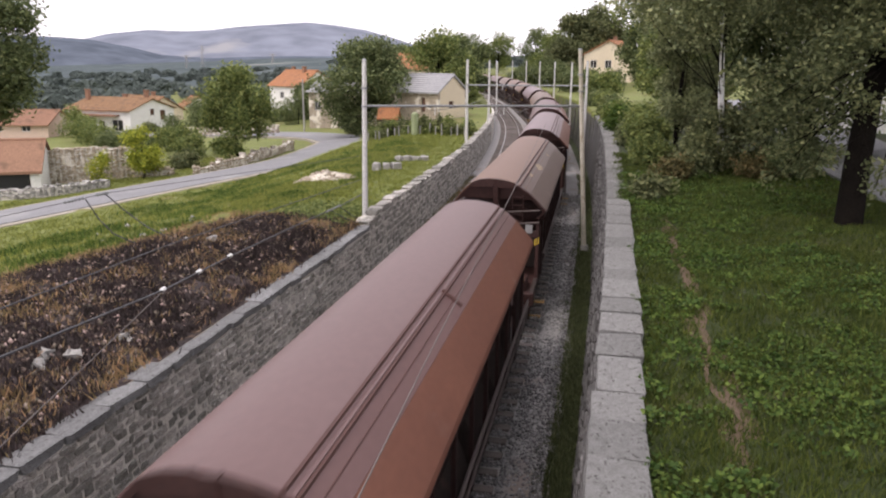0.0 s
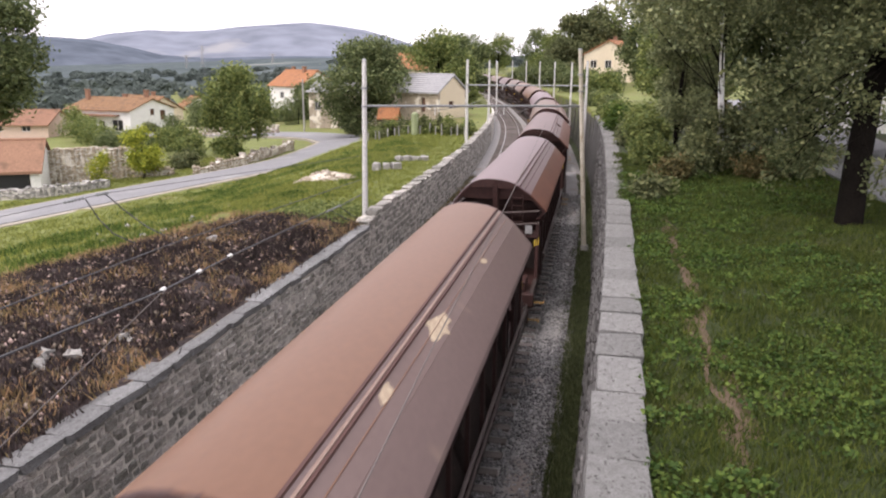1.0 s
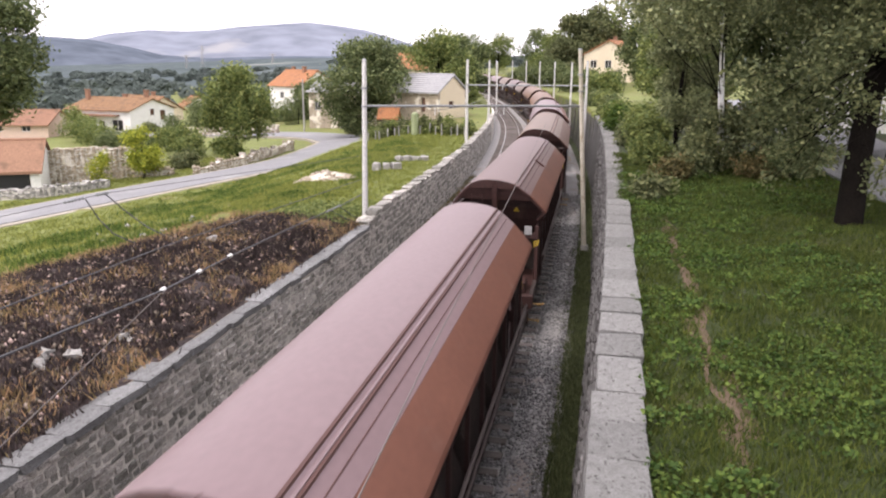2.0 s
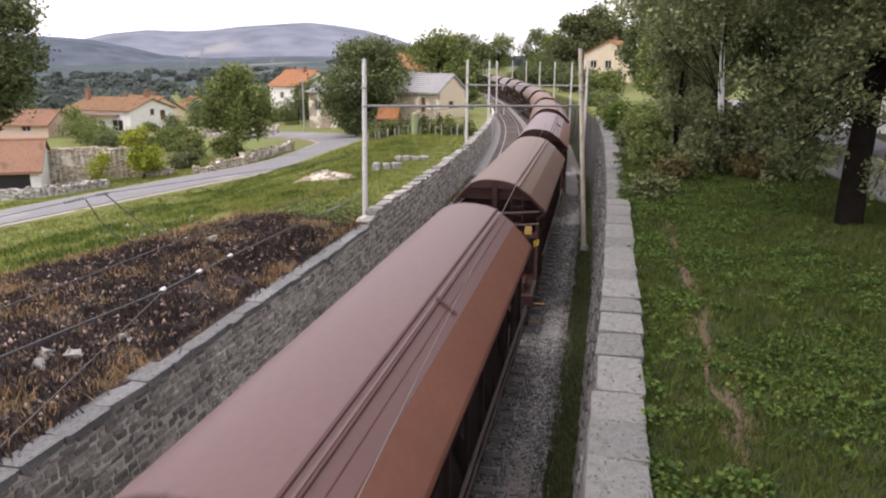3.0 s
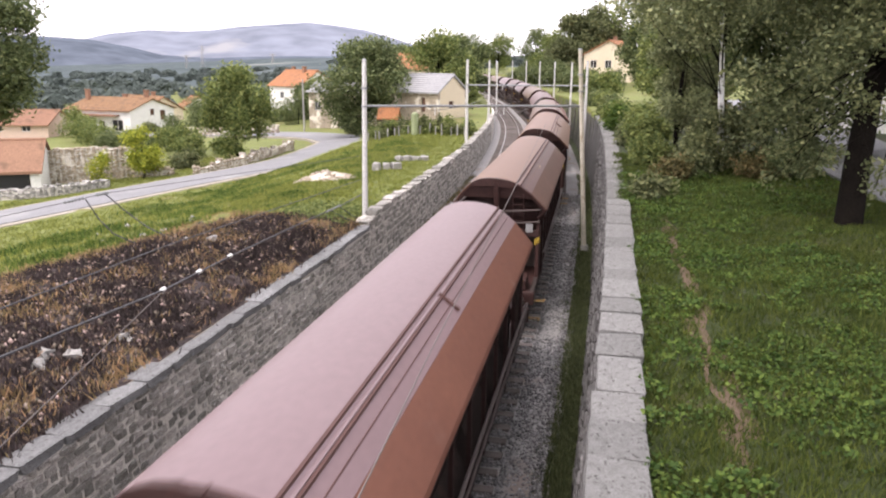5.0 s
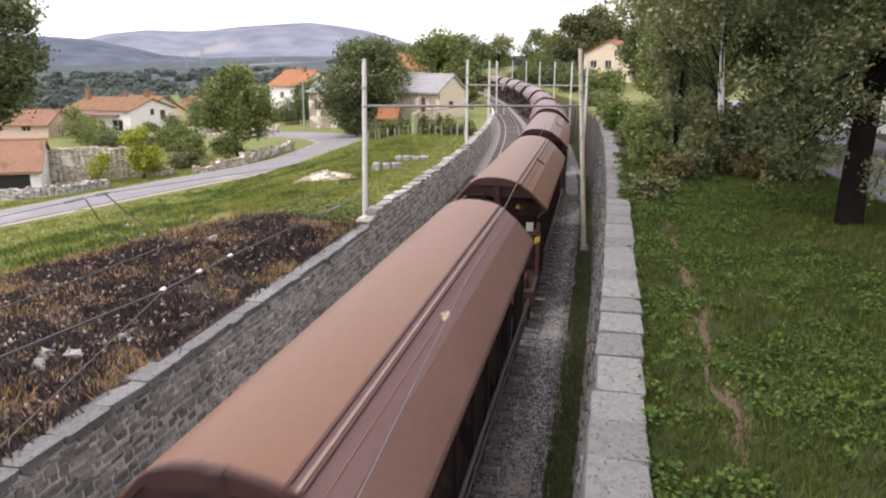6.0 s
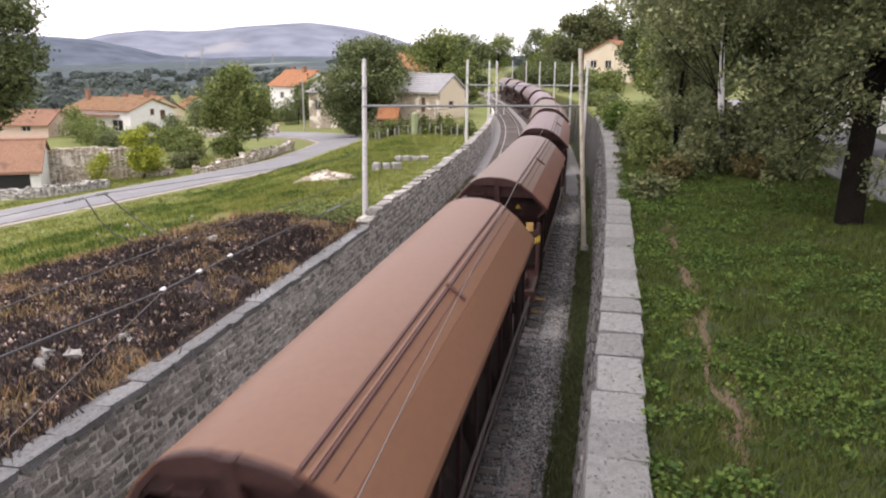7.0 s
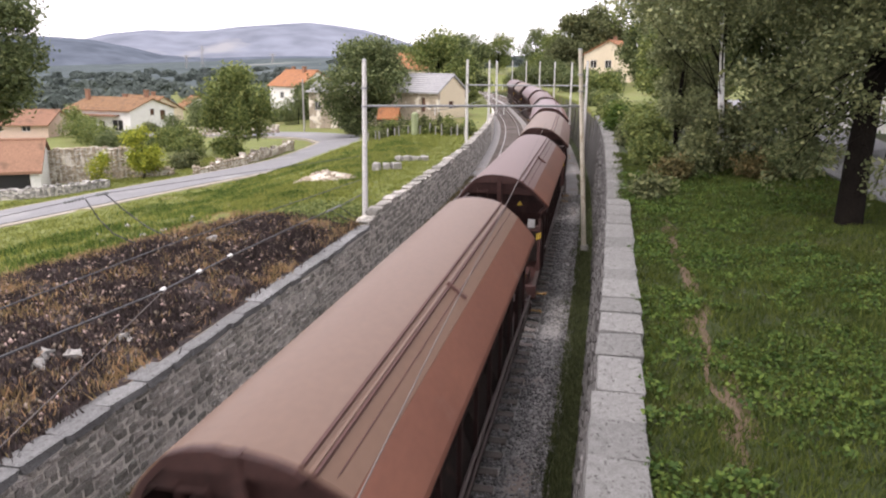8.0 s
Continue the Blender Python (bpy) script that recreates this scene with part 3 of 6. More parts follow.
def wagon(first, roof_mat, side_mat, label, side=-1, pale=False, slope_mat=None):
    w = thing("hopper_wagon", pose(0, -40, 0), label, "freight wagon", "wagons of the goods train")
    H = HALF
    bm = bmesh.new()
    raked(bm, list(HATCH) + [(x * 0.985, z - 0.04) for x, z in HATCH[::-1]], 0.0, 0.0)
    roof = part("roof", bm, roof_mat, w, smooth=True)
    roof.data.set_sharp_from_angle(angle=radians(32))
    bm = bmesh.new()
    raked(bm, [(x + 0.004, z - 0.004) for x, z in SLOPE] + [(x, z - 0.045) for x, z in SLOPE[::-1]], 0.0, 0.0)
    part("roof_slope", bm, slope_mat or roof_mat, w)
    bm = bmesh.new()
    raked(bm, [(1.027, 3.982), (1.49, 3.50), (1.52, 3.43), (1.49, 3.39), (1.45, 3.44), (1.00, 3.94)], 0.0, 0.0)
    part("eave_panel", bm, side_mat, w, "red-brown sloping side panel")
    for q in (0.570, 0.695):
        bm = bmesh.new()
        box(bm, q - 0.020, q + 0.020, -H + 0.03, H - 0.03, roof_z(q) - 0.02, roof_z(q) + 0.028)
        part("hatch_rail", bm, M["seam_dark"], roof, "dark rail beside the roof hatch")
    bm = bmesh.new()
    box(bm, 0.593, 0.672, -H + 0.03, H - 0.03, 4.20, 4.272)
    part("hatch_gutter", bm, M["ridge_light"] if pale else roof_mat, roof, "dusty gutter between the rails")
    bm = bmesh.new()
    box(bm, 0.835, 0.849, -H + 0.25, H - 0.25, roof_z(0.842) - 0.015, roof_z(0.842) + 0.008)
    part("weld_seam", bm, M["seam_dark"] if not pale else roof_mat, roof, "thin seam along the roof slope")
    # hopper body under the roof, deeply recessed at both ends
    bm = bmesh.new()
    rings = []
    for z, hx, hy in ((4.12, 0.62, H - 1.0), (3.86, 0.94, H - 1.0), (3.42, 1.38, H - 1.0), (3.05, 1.40, H - 1.1), (2.7, 1.24, H - 1.3), (1.55, 0.9, H - 2.6)):
        rings.append([bm.verts.new(p) for p in ((-hx, -hy, z), (hx, -hy, z), (hx, hy, z), (-hx, hy, z))])
    for a, b in zip(rings, rings[1:]):
        for i in range(4):
            bm.faces.new((a[i], a[(i + 1) % 4], b[(i + 1) % 4], b[i]))
    bm.faces.new(rings[0])
    bm.faces.new(rings[-1][::-1])
    # red darkened for the shade inside the end recess
    part("hopper", bm, M["end_red"], w, "red hopper body with sloping ends, recess shade in its colour")
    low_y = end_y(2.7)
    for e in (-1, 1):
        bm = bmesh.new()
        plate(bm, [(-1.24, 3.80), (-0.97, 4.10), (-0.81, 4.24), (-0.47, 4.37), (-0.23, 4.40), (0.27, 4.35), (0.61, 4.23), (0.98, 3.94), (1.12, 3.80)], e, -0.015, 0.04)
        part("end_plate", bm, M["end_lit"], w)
        for sg in (-1, 1):
            bm = bmesh.new()
            vs = [(sg * 1.25, 3.16), (sg * 1.46, 3.43), (sg * 1.41, 3.47), (sg * 1.20, 3.19)]
            va = [bm.verts.new((x, e * (end_y(z) - 0.01), z)) for x, z in vs]
            vb = [bm.verts.new((x, e * (H - 1.1), z)) for x, z in vs]
            for i in range(4):
                bm.faces.new((va[i], va[(i + 1) % 4], vb[(i + 1) % 4], vb[i]))
            bm.faces.new(va)
            bm.faces.new(vb[::-1])
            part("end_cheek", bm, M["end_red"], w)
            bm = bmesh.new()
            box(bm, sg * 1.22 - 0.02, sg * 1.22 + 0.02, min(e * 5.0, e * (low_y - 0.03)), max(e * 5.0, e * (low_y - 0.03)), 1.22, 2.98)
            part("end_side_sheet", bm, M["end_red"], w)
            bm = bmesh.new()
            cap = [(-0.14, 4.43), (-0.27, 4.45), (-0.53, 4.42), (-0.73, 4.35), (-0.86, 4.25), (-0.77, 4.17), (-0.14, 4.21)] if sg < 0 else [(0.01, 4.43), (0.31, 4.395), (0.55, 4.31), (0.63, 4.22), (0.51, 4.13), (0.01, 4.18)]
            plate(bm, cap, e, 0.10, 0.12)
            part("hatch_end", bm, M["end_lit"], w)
        bm = bmesh.new()
        va, vb = [], []
        for z in (4.44, 3.9, 3.36, 2.7, 1.22):
            y = e * (end_y(z) + 0.05)
            va.append([bm.verts.new((x, y + q, z)) for x, q in ((-0.135, -0.08), (0.015, -0.08), (0.015, 0.08), (-0.135, 0.08))])
        for r0, r1 in zip(va, va[1:]):
            for i in range(4):
                bm.faces.new((r0[i], r0[(i + 1) % 4], r1[(i + 1) % 4], r1[i]))
        bm.faces.new(va[0])
        bm.faces.new(va[-1][::-1])
        part("centre_post", bm, M["end_lit"], w)
        # flange round the end
        bm = bmesh.new()
        pts = [(-1.25, 3.16)] + [(x * 0.985, z - 0.025) for x, z in PROFILE] + [(1.25, 3.16)]
        inner = [(x * 0.955, z - 0.055 if z > 3.25 else z + 0.03) for x, z in pts]
        ring = []
        for (x, z), (xi, zi) in zip(pts, inner):
            ring.append([bm.verts.new(q) for q in ((x, e * (end_y(z) - 0.02), z), (x, e * (end_y(z) + 0.035), z), (xi, e * (end_y(zi) + 0.035), zi), (xi, e * (end_y(zi) - 0.02), zi))])
        for r0, r1 in zip(ring, ring[1:]):
            for i in range(4):
                bm.faces.new((r0[i], r0[(i + 1) % 4], r1[(i + 1) % 4], r1[i]))
        bm.faces.new(ring[0])
        bm.faces.new(ring[-1][::-1])
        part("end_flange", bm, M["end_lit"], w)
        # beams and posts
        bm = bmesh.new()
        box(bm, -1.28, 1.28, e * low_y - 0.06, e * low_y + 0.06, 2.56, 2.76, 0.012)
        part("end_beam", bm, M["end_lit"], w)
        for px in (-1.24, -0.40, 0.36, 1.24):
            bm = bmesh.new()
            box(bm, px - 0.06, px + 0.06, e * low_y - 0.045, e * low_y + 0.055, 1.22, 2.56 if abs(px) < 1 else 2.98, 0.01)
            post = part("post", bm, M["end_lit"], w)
            if abs(px) > 1:
                for k in range(3):
                    bm = bmesh.new()
                    box(bm, px - 0.085 + k * 0.06, px - 0.055 + k * 0.06, e * (low_y + 0.062) - 0.004, e * (low_y + 0.062) + 0.004, 2.30 + k * 0.03, 2.50 + k * 0.03)
                    part("warning_stripe", bm, M["yellow"], post, "yellow warning stripe")
        # ladder and rails on one half of the end
        lx = side * 0.62
        bm = bmesh.new()
        for q in (lx - 0.17, lx + 0.17):
            rod(bm, (q, e * (low_y + 0.06), 1.25), (q, e * (low_y + 0.06), 2.8), 0.020, 6)
            rod(bm, (q, e * (low_y + 0.06), 2.8), (q, e * (end_y(3.9) + 0.05), 3.95), 0.020, 6)
        for k in range(10):
            z = 1.45 + k * 0.27
            y = e * (float(np.interp(z, (2.8, 3.95), (low_y + 0.06, end_y(3.9) + 0.05))))
            rod(bm, (lx - 0.17, y, z), (lx + 0.17, y, z), 0.016, 6)
        part("ladder", bm, M["end_lit"], w)
        for z0, z1 in ((3.46, 3.36), (3.06, 2.94)):
            bm = bmesh.new()
            rod(bm, (side * 1.30, e * (end_y(z0) + 0.03), z0), (side * 0.1, e * (end_y(z1) + 0.08), z1), 0.028, 6)
            part("handrail", bm, M["pipe"], w)
        bm = bmesh.new()
        pts = [(0.10, 3.5), (0.13, 3.2), (0.22, 2.95), (0.38, 2.76)]
        prev = None
        for x, z in pts:
            r = [bm.verts.new((-side * x + q, e * (end_y(z) + 0.03) + u, z)) for q, u in ((-0.045, -0.04), (0.045, -0.04), (0.045, 0.04), (-0.045, 0.04))]
            if prev:
                for i in range(4):
                    bm.faces.new((prev[i], prev[(i + 1) % 4], r[(i + 1) % 4], r[i]))
            prev = r
        part("bent_brace", bm, M["end_lit"], w)
        bm = bmesh.new()
        box(bm, 0.86, 1.09, e * (low_y + 0.09) - 0.008, e * (low_y + 0.09) + 0.008, 2.70, 2.98, 0.0)
        part("sign_plate", bm, M["grey_sign"] if first % 2 else M["ochre_sign"], w, "small weathered plate")
        bm = bmesh.new()
        prism(bm, [(-side * 0.42, 3.30), (-side * 0.62, 3.30), (-side * 0.52, 3.45)], e * (H - 0.98) - 0.02, e * (H - 0.98) + 0.02)
        part("warning_triangle", bm, M["yellow"], w, "small yellow warning triangle")
        # added dark sheet stands in for the deep shade under the hopper
        bm = bmesh.new()
        box(bm, -1.15, 1.15, e * 5.1 - 0.03, e * 5.1 + 0.03, 0.7, 2.3)
        part("bulkhead", bm, M["under"], w, "dark sheet added for the shade under the hopper")
        # deck, headstock, buffers
        bm = bmesh.new()
        box(bm, -1.30, 1.30, min(e * 5.15, e * 8.17), max(e * 5.15, e * 8.17), 1.12, 1.22, 0.01)
        part("end_deck", bm, M["end_lit"], w)
        bm = bmesh.new()
        box(bm, -1.32, 1.32, min(e * 8.12, e * 8.28), max(e * 8.12, e * 8.28), 0.86, 1.24, 0.015)
        part("headstock", bm, M["end_lit"], w)
        bm = bmesh.new()
        box(bm, 0.40, 1.05, min(e * 7.2, e * 8.02), max(e * 7.2, e * 8.02), 1.225, 1.55, 0.02)
        part("brake_box", bm, M["end_lit"], w, "brown box on the end deck")
        bm = bmesh.new()
        for q in ((-0.3, 1.55), (0.45, 1.55)):
            rod(bm, (0.2 + q[0], e * 8.12, 1.22), (0.2 + q[0], e * 8.12, q[1]), 0.018, 6)
        rod(bm, (-0.1, e * 8.12, 1.55), (0.65, e * 8.12, 1.55), 0.018, 6)
        part("deck_rail", bm, M["pipe"], w, "thin grey rail on the end deck")
        for bx in (-0.875, 0.875):
            bm = bmesh.new()
            rod(bm, (bx, e * 8.28, 1.05), (bx, e * 8.67, 1.05), 0.09, 10)
            rod(bm, (bx, e * 8.67, 1.05), (bx, e * 8.72, 1.05), 0.22, 14)
            part("buffer", bm, M["under"], w)
        bm = bmesh.new()
        rod(bm, (0, e * 8.28, 1.0), (0, e * 8.90, 0.95), 0.05, 8)
        box(bm, -0.06, 0.06, min(e * 8.52, e * 8.84), max(e * 8.52, e * 8.84), 0.85, 1.05, 0.01)
        part("coupling", bm, M["under"], w)
        for bx in (-1, 1):
            bm = bmesh.new()
            rod(bm, (bx * 1.30, e * 8.17, 0.98), (bx * 1.62, e * 8.17, 0.98), 0.02, 6)
            rod(bm, (bx * 1.62, e * 8.17, 0.98), (bx * 1.62, e * 8.02, 0.98), 0.02, 6)
            part("release_handle", bm, M["ochre_sign"], w, "yellowed release handle")
        # bogie
        by = e * 5.6
        bm = bmesh.new()
        for sx in (-1, 1):
            box(bm, sx * 1.02 - 0.07, sx * 1.02 + 0.07, by - 1.35, by + 1.35, 0.42, 0.68, 0.03)
            for k in (-0.9, 0.9):
                box(bm, sx * 1.06 - 0.10, sx * 1.06 + 0.10, by + k - 0.16, by + k + 0.16, 0.30, 0.62, 0.03)
        box(bm, -1.0, 1.0, by - 0.18, by + 0.18, 0.5, 0.85, 0.03)
        bogie = part("bogie", bm, M["under"], w, "dark steel bogie frame")
        for k in (-0.9, 0.9):
            bm = bmesh.new()
            rod(bm, (-1.05, 0, 0), (1.05, 0, 0), 0.07, 8)
            for sx in (-1, 1):
                rod(bm, (sx * 0.69, 0, 0), (sx * 0.82, 0, 0), 0.46, 20)
                rod(bm, (sx * 0.66, 0, 0), (sx * 0.69, 0, 0), 0.49, 20)
                for q in range(4):
                    a = q * math.pi / 2
                    rod(bm, (sx * 0.82, 0.24 * math.cos(a), 0.24 * math.sin(a)), (sx * 0.835, 0.24 * math.cos(a), 0.24 * math.sin(a)), 0.06, 6)
            ax = part("wheelset", bm, M["wheel"], bogie, "worn steel wheelset")
            ax.location = (0, by + k, 0.46)
    for sx in (-1, 1):
        bm = bmesh.new()
        box(bm, sx * 1.24 - 0.06, sx * 1.24 + 0.06, -8.12, 8.12, 0.98, 1.24, 0.01)
        part("sole_bar", bm, M["under"], w)
        for x, z, r, ln in ((1.44, 2.0, 0.035, 6.3), (1.40, 1.55, 0.028, 6.0)):
            bm = bmesh.new()
            rod(bm, (sx * x, -ln, z), (sx * x, ln, z), r, 6)
            part("side_pipe", bm, M["pipe"], w, "grey pipe along the side")
        for k in range(9):
            y = -5.8 + k * 1.45
            bm = bmesh.new()
            box(bm, sx * 1.33 - 0.035, sx * 1.33 + 0.035, y - 0.05, y + 0.05, 1.2, 3.0, 0.0)
            part("side_rib", bm, M["end_red"], w)
        for k in range(4):
            y = -3.9 + k * 2.6
            bm = bmesh.new()
            prism(bm, [(sx * 0.85, 1.6), (sx * 1.2, 0.75), (sx * 1.15, 0.55), (sx * 0.5, 0.6)], y - 0.95, y + 0.95)
            part("discharge_chute", bm, M["under"], w, "dark discharge chute")
    return w


def roof_bar(w):
    bm = bmesh.new()
    xs_ = [p[0] for p in PROFILE]
    zs_ = [p[1] for p in PROFILE]
    q = [(x, float(np.interp(x, xs_, zs_)) + 0.03) for x in (0.65, 0.82, 0.99)]
    for a, b in zip(q, q[1:]):
        rod(bm, (a[0], -0.6, a[1]), (b[0], -0.6, b[1]), 0.035, 6)
    part("roof_step", bm, M["seam_dark"], w, "dark step bar across the roof slope")


def roof_patches(w, n):
    """Pale flaked patches on the roof slope."""
    rng = np.random.default_rng(31)
    for k in range(n):
        y0, x0 = (-1.4, -4.0, 2.6)[k], (0.86, 0.80, 0.90)[k]
        r = (0.30, 0.14, 0.12)[k] if n > 1 else 0.12
        bm = bmesh.new()
        ring = []
        for q in range(14):
            a = 2 * math.pi * q / 14
            u = r * rng.uniform(0.55, 1.15)
            x = x0 + 0.55 * u * math.cos(a)
            ring.append(bm.verts.new((x, y0 + 1.9 * u * math.sin(a), float(np.interp(x, [p[0] for p in PROFILE], [p[1] for p in PROFILE])) + 0.006)))
        f = bm.faces.new(ring)
        bmesh.ops.solidify(bm, geom=[f], thickness=0.004)
        part("flaked_patch", bm, M["patch"], w, "pale flaked patch of bare primer")


TRAIN = []


def train():
    rows = {-9: "mauve", -8: "mauve", -7: "rust2", -6: "mauve2", -5: "mauve", -4: "tan", -3: "lilac", -2: "rust", -1: "ochre", 0: "brown",
            1: "mauve", 2: "tan", 3: "mauve2", 4: "mauve", 5: "mauve2", 6: "brown", 7: "mauve"}
    protos = {}
    words = {"lilac": "pale lilac-brown hopper wagon with a hatch roof, dusty", "mauve": "dull mauve-brown hopper wagon with a hatch roof, dusty", "brown": "tan-brown hopper wagon with a hatch roof, dusty", "tan": "plain tan-brown hopper wagon with a worn pale roof rail",
             "mauve2": "plain mauve-brown hopper wagon without a roof step",
             "ochre": "ochre-brown hopper wagon with tan side slopes, dusty", "rust": "orange-brown hopper wagon with a faded hatch roof", "rust2": "orange-brown hopper wagon with a greyed, patched roof slope"}
    for i, key in rows.items():
        if key in protos:
            w = copy_thing(protos[key], pose(0, -40, 0))
        else:
            m = M["roof_" + {"tan": "brown", "ochre": "rust", "mauve2": "lilac"}.get(key, key.rstrip("2"))]
            w = wagon({"mauve": 1, "brown": 2, "rust": 3, "rust2": 1, "tan": 2, "mauve2": 1, "ochre": 1, "lilac": 1}[key], m, {"rust2": M["roof_grey"], "ochre": M["roof_rust"], "tan": M["side_brown"], "rust": M["side_brown"]}.get(key, M["side_red"]), words[key], side=1 if key in ("rust", "rust2", "mauve2", "tan") else -1, pale=key in ("rust", "rust2", "tan"), slope_mat={"rust2": M["roof_grey"], "rust": M["roof_mauve"]}.get(key))
            protos[key] = w
            if key in ("mauve", "brown", "ochre", "lilac"):
                roof_bar(w)
            if key in ("rust", "rust2"):
                roof_patches(w, 3 if key == "rust2" else 1)
        TRAIN.append((i, w))


train()


def wagon_pose(s):
    a, b = on_line(s - 5.6, -0.07), on_line(s + 5.6, -0.07)
    h = math.degrees(math.atan2(-(b[0] - a[0]), b[1] - a[1]))
    return pose((a[0] + b[0]) / 2, (a[1] + b[1]) / 2, 0, 0, 0, h)


# ---- masts, beams and wires ----
def mast(s, d, top, base, mat, r=0.10, lean=(0.0, 0.0), label="white-painted round steel catenary mast beside the track"):
    x, y = on_line(s, d)
    m = thing("catenary_mast", pose(x, y, base), label, "mast", "catenary masts")
    h = top - base
    bm = bmesh.new()
    rod(bm, (0, 0, 0), (lean[0] * h, lean[1] * h, h), r * 1.12, 12, r * 0.82)
    part("pole", bm, mat, m, smooth=False)
    bm = bmesh.new()
    rod(bm, (0, 0, 0), (0, 0, 0.3), r * 1.9, 12, r * 1.6)
    part("foot", bm, M["concrete"], m, "grey concrete foot")
    bm = bmesh.new()
    rod(bm, (lean[0] * h, lean[1] * h, h), (lean[0] * h, lean[1] * h, h + 0.05), r * 0.95, 12, r * 0.5)
    part("cap", bm, M["steel"], m)
    for z in (h - 1.05, h - 1.75):
        bm = bmesh.new()
        rod(bm, (lean[0] * z, lean[1] * z, z - 0.03), (lean[0] * z, lean[1] * z, z + 0.03), r * 1.25, 12)
        part("clamp", bm, M["steel"], m)
    return m


def insulator(bm, a, b, r=0.045, n=5):
    a, b = Vector(a), Vector(b)
    for k in range(n):
        p = a.lerp(b, (k + 0.3) / n)
        q = a.lerp(b, (k + 0.8) / n)
        rod(bm, p, q, r, 8, r * 0.55)
    rod(bm, a, b, r * 0.4, 6)
    return bm


def portal(s, d0, d1, z0, z1, insul=True, s1=None):
    a, b = on_line(s, d0), on_line(s1 or s, d1)
    e = thing("catenary_beam", Matrix(), "slim grey steel beam spanning both tracks between masts", "catenary beam", "catenary beams")
    A, B = Vector((a[0], a[1], z0)), Vector((b[0], b[1], z1))
    bm = bmesh.new()
    rod(bm, A, B, 0.05, 8)
    part("beam", bm, M["steel"], e)
    for k in range(9):
        bm = bmesh.new()
        p = A.lerp(B, (k + 0.5) / 9)
        rod(bm, p + Vector((0, 0, 0.02)), p + Vector((0, 0, -0.09)), 0.03, 6)
        part("clamp", bm, M["steel"], e)
    if insul:
        for f in (0.30, 0.62):
            p = A.lerp(B, f)
            bm = bmesh.new()
            insulator(bm, p, p - Vector((0, 0, 0.35)))
            part("hanging_insulator", bm, M["insulator"], e, "pale ribbed insulator")


def wire(name, pts, r, mat, label, cat="wire", group="overhead wires"):
    V, F = tube(pts, r)
    return tagged(shell(name, V, F, mat, smooth=True), label, cat, group)


def catenary():
    mast(28.8, -6.10, 7.95, 1.1, M["mast"], 0.105, (0.012, 0.0))
    mast(57.0, -6.15, 7.95, 1.1, M["mast"], 0.105)
    mast(75.5, -5.75, 7.9, 0.9, M["mast"], 0.10)
    mast(105.0, -5.2, 7.8, 0.6, M["mast"], 0.10)
    mast(34.2, 2.55, 8.44, -0.42, M["mast_worn"], 0.105, (-0.067, 0.0), "pale round steel catenary mast, rust-stained towards its foot")
    mast(57.0, 2.5, 7.9, -0.42, M["mast"], 0.10)
    for s in (88.5, 110, 132, 153, 174, 196):
        mast(s, 3.0 if s < 160 else 2.9, 7.75, -0.42, M["mast"], 0.11)
    portal(28.8, -6.0, 2.04, 6.22, 6.06, s1=34.2)
    portal(57.0, -6.1, 2.45, 6.16, 6.2)
    for d in (-0.15, -3.4):
        pts = []
        for a, b in zip((28.8, 57, 75.5, 110, 153), (57, 75.5, 110, 153, 196)):
            pa, pb = on_line(a, d), on_line(b, d)
            pts += sag((*pa, 6.1), (*pb, 6.1), 0.35)[:-1]
        wire("catenary_wire", pts, 0.012, M["wire"], "dark messenger wire hung between the beams over the track")
    wire("contact_wire", [(-1.22, 0.6, 5.42), (-1.29, 4.0, 5.40), (-1.36, 6.5, 5.40), (-1.54, 15.1, 5.40), (-1.75, 28.8, 5.72)], 0.007, M["wire_worn"], "worn grey contact wire over the near track")
    # strained feeder lines on the burnt bank side
    A = [(-7.4, 3.0, 4.6), (-8.65, 8.65, 3.61), (-9.66, 15.47, 2.72), (-9.94, 19.42, 2.52), (-9.58, 24.63, 2.54), (-9.12, 27.0, 2.66), (-8.86, 28.7, 2.79)]
    wire("feeder_line", A, 0.022, M["wire"], "thick dark strained line running to the mast")
    wire("feeder_line", [(-6.6, 4.6, 3.1), (-7.35, 7.27, 2.97), (-8.5, 11.4, 2.84), (-9.66, 15.47, 2.70)], 0.011, M["wire_worn"], "thin worn line joining the strained line")
    wire("feeder_line", [(-9.2, 4.0, 4.2), (-9.96, 10.38, 3.75), (-10.63, 17.49, 3.29), (-10.02, 26.75, 3.05), (-8.8, 28.8, 3.4)], 0.016, M["wire"], "dark strained line above the burnt bank")
    wire("feeder_line", [(-14.9, 8, 4.2), (-14.75, 15.83, 4.04), (-14.31, 18.86, 4.05), (-14.29, 20.13, 4.03), (-13.09, 26.63, 3.75), (-8.8, 28.8, 4.3)], 0.010, M["wire"], "thin dark line crossing above the meadow")
    for a, b in (((-14.36, 18.5, 4.05), (-14.28, 19.3, 4.05)), ((-14.28, 19.8, 4.04), (-14.27, 20.4, 4.02)), ((-9.35, 25.8, 2.60), (-9.15, 26.9, 2.66))):
        bm = bmesh.new()
        insulator(bm, a, b, 0.05, 6)
        tagged(part("strain_insulator", bm, M["steel"]), "grey ribbed strain insulator hung in an overhead line", "insulator", "strain insulators")
    for p in ((-9.66, 15.47, 2.72), (-9.80, 17.4, 2.62), (-9.94, 19.42, 2.52)):
        q = Vector(p)
        bm = bmesh.new()
        insulator(bm, q + Vector((-0.05, 0, -0.02)), q + Vector((0.07, 0, 0.07)), 0.06, 3)
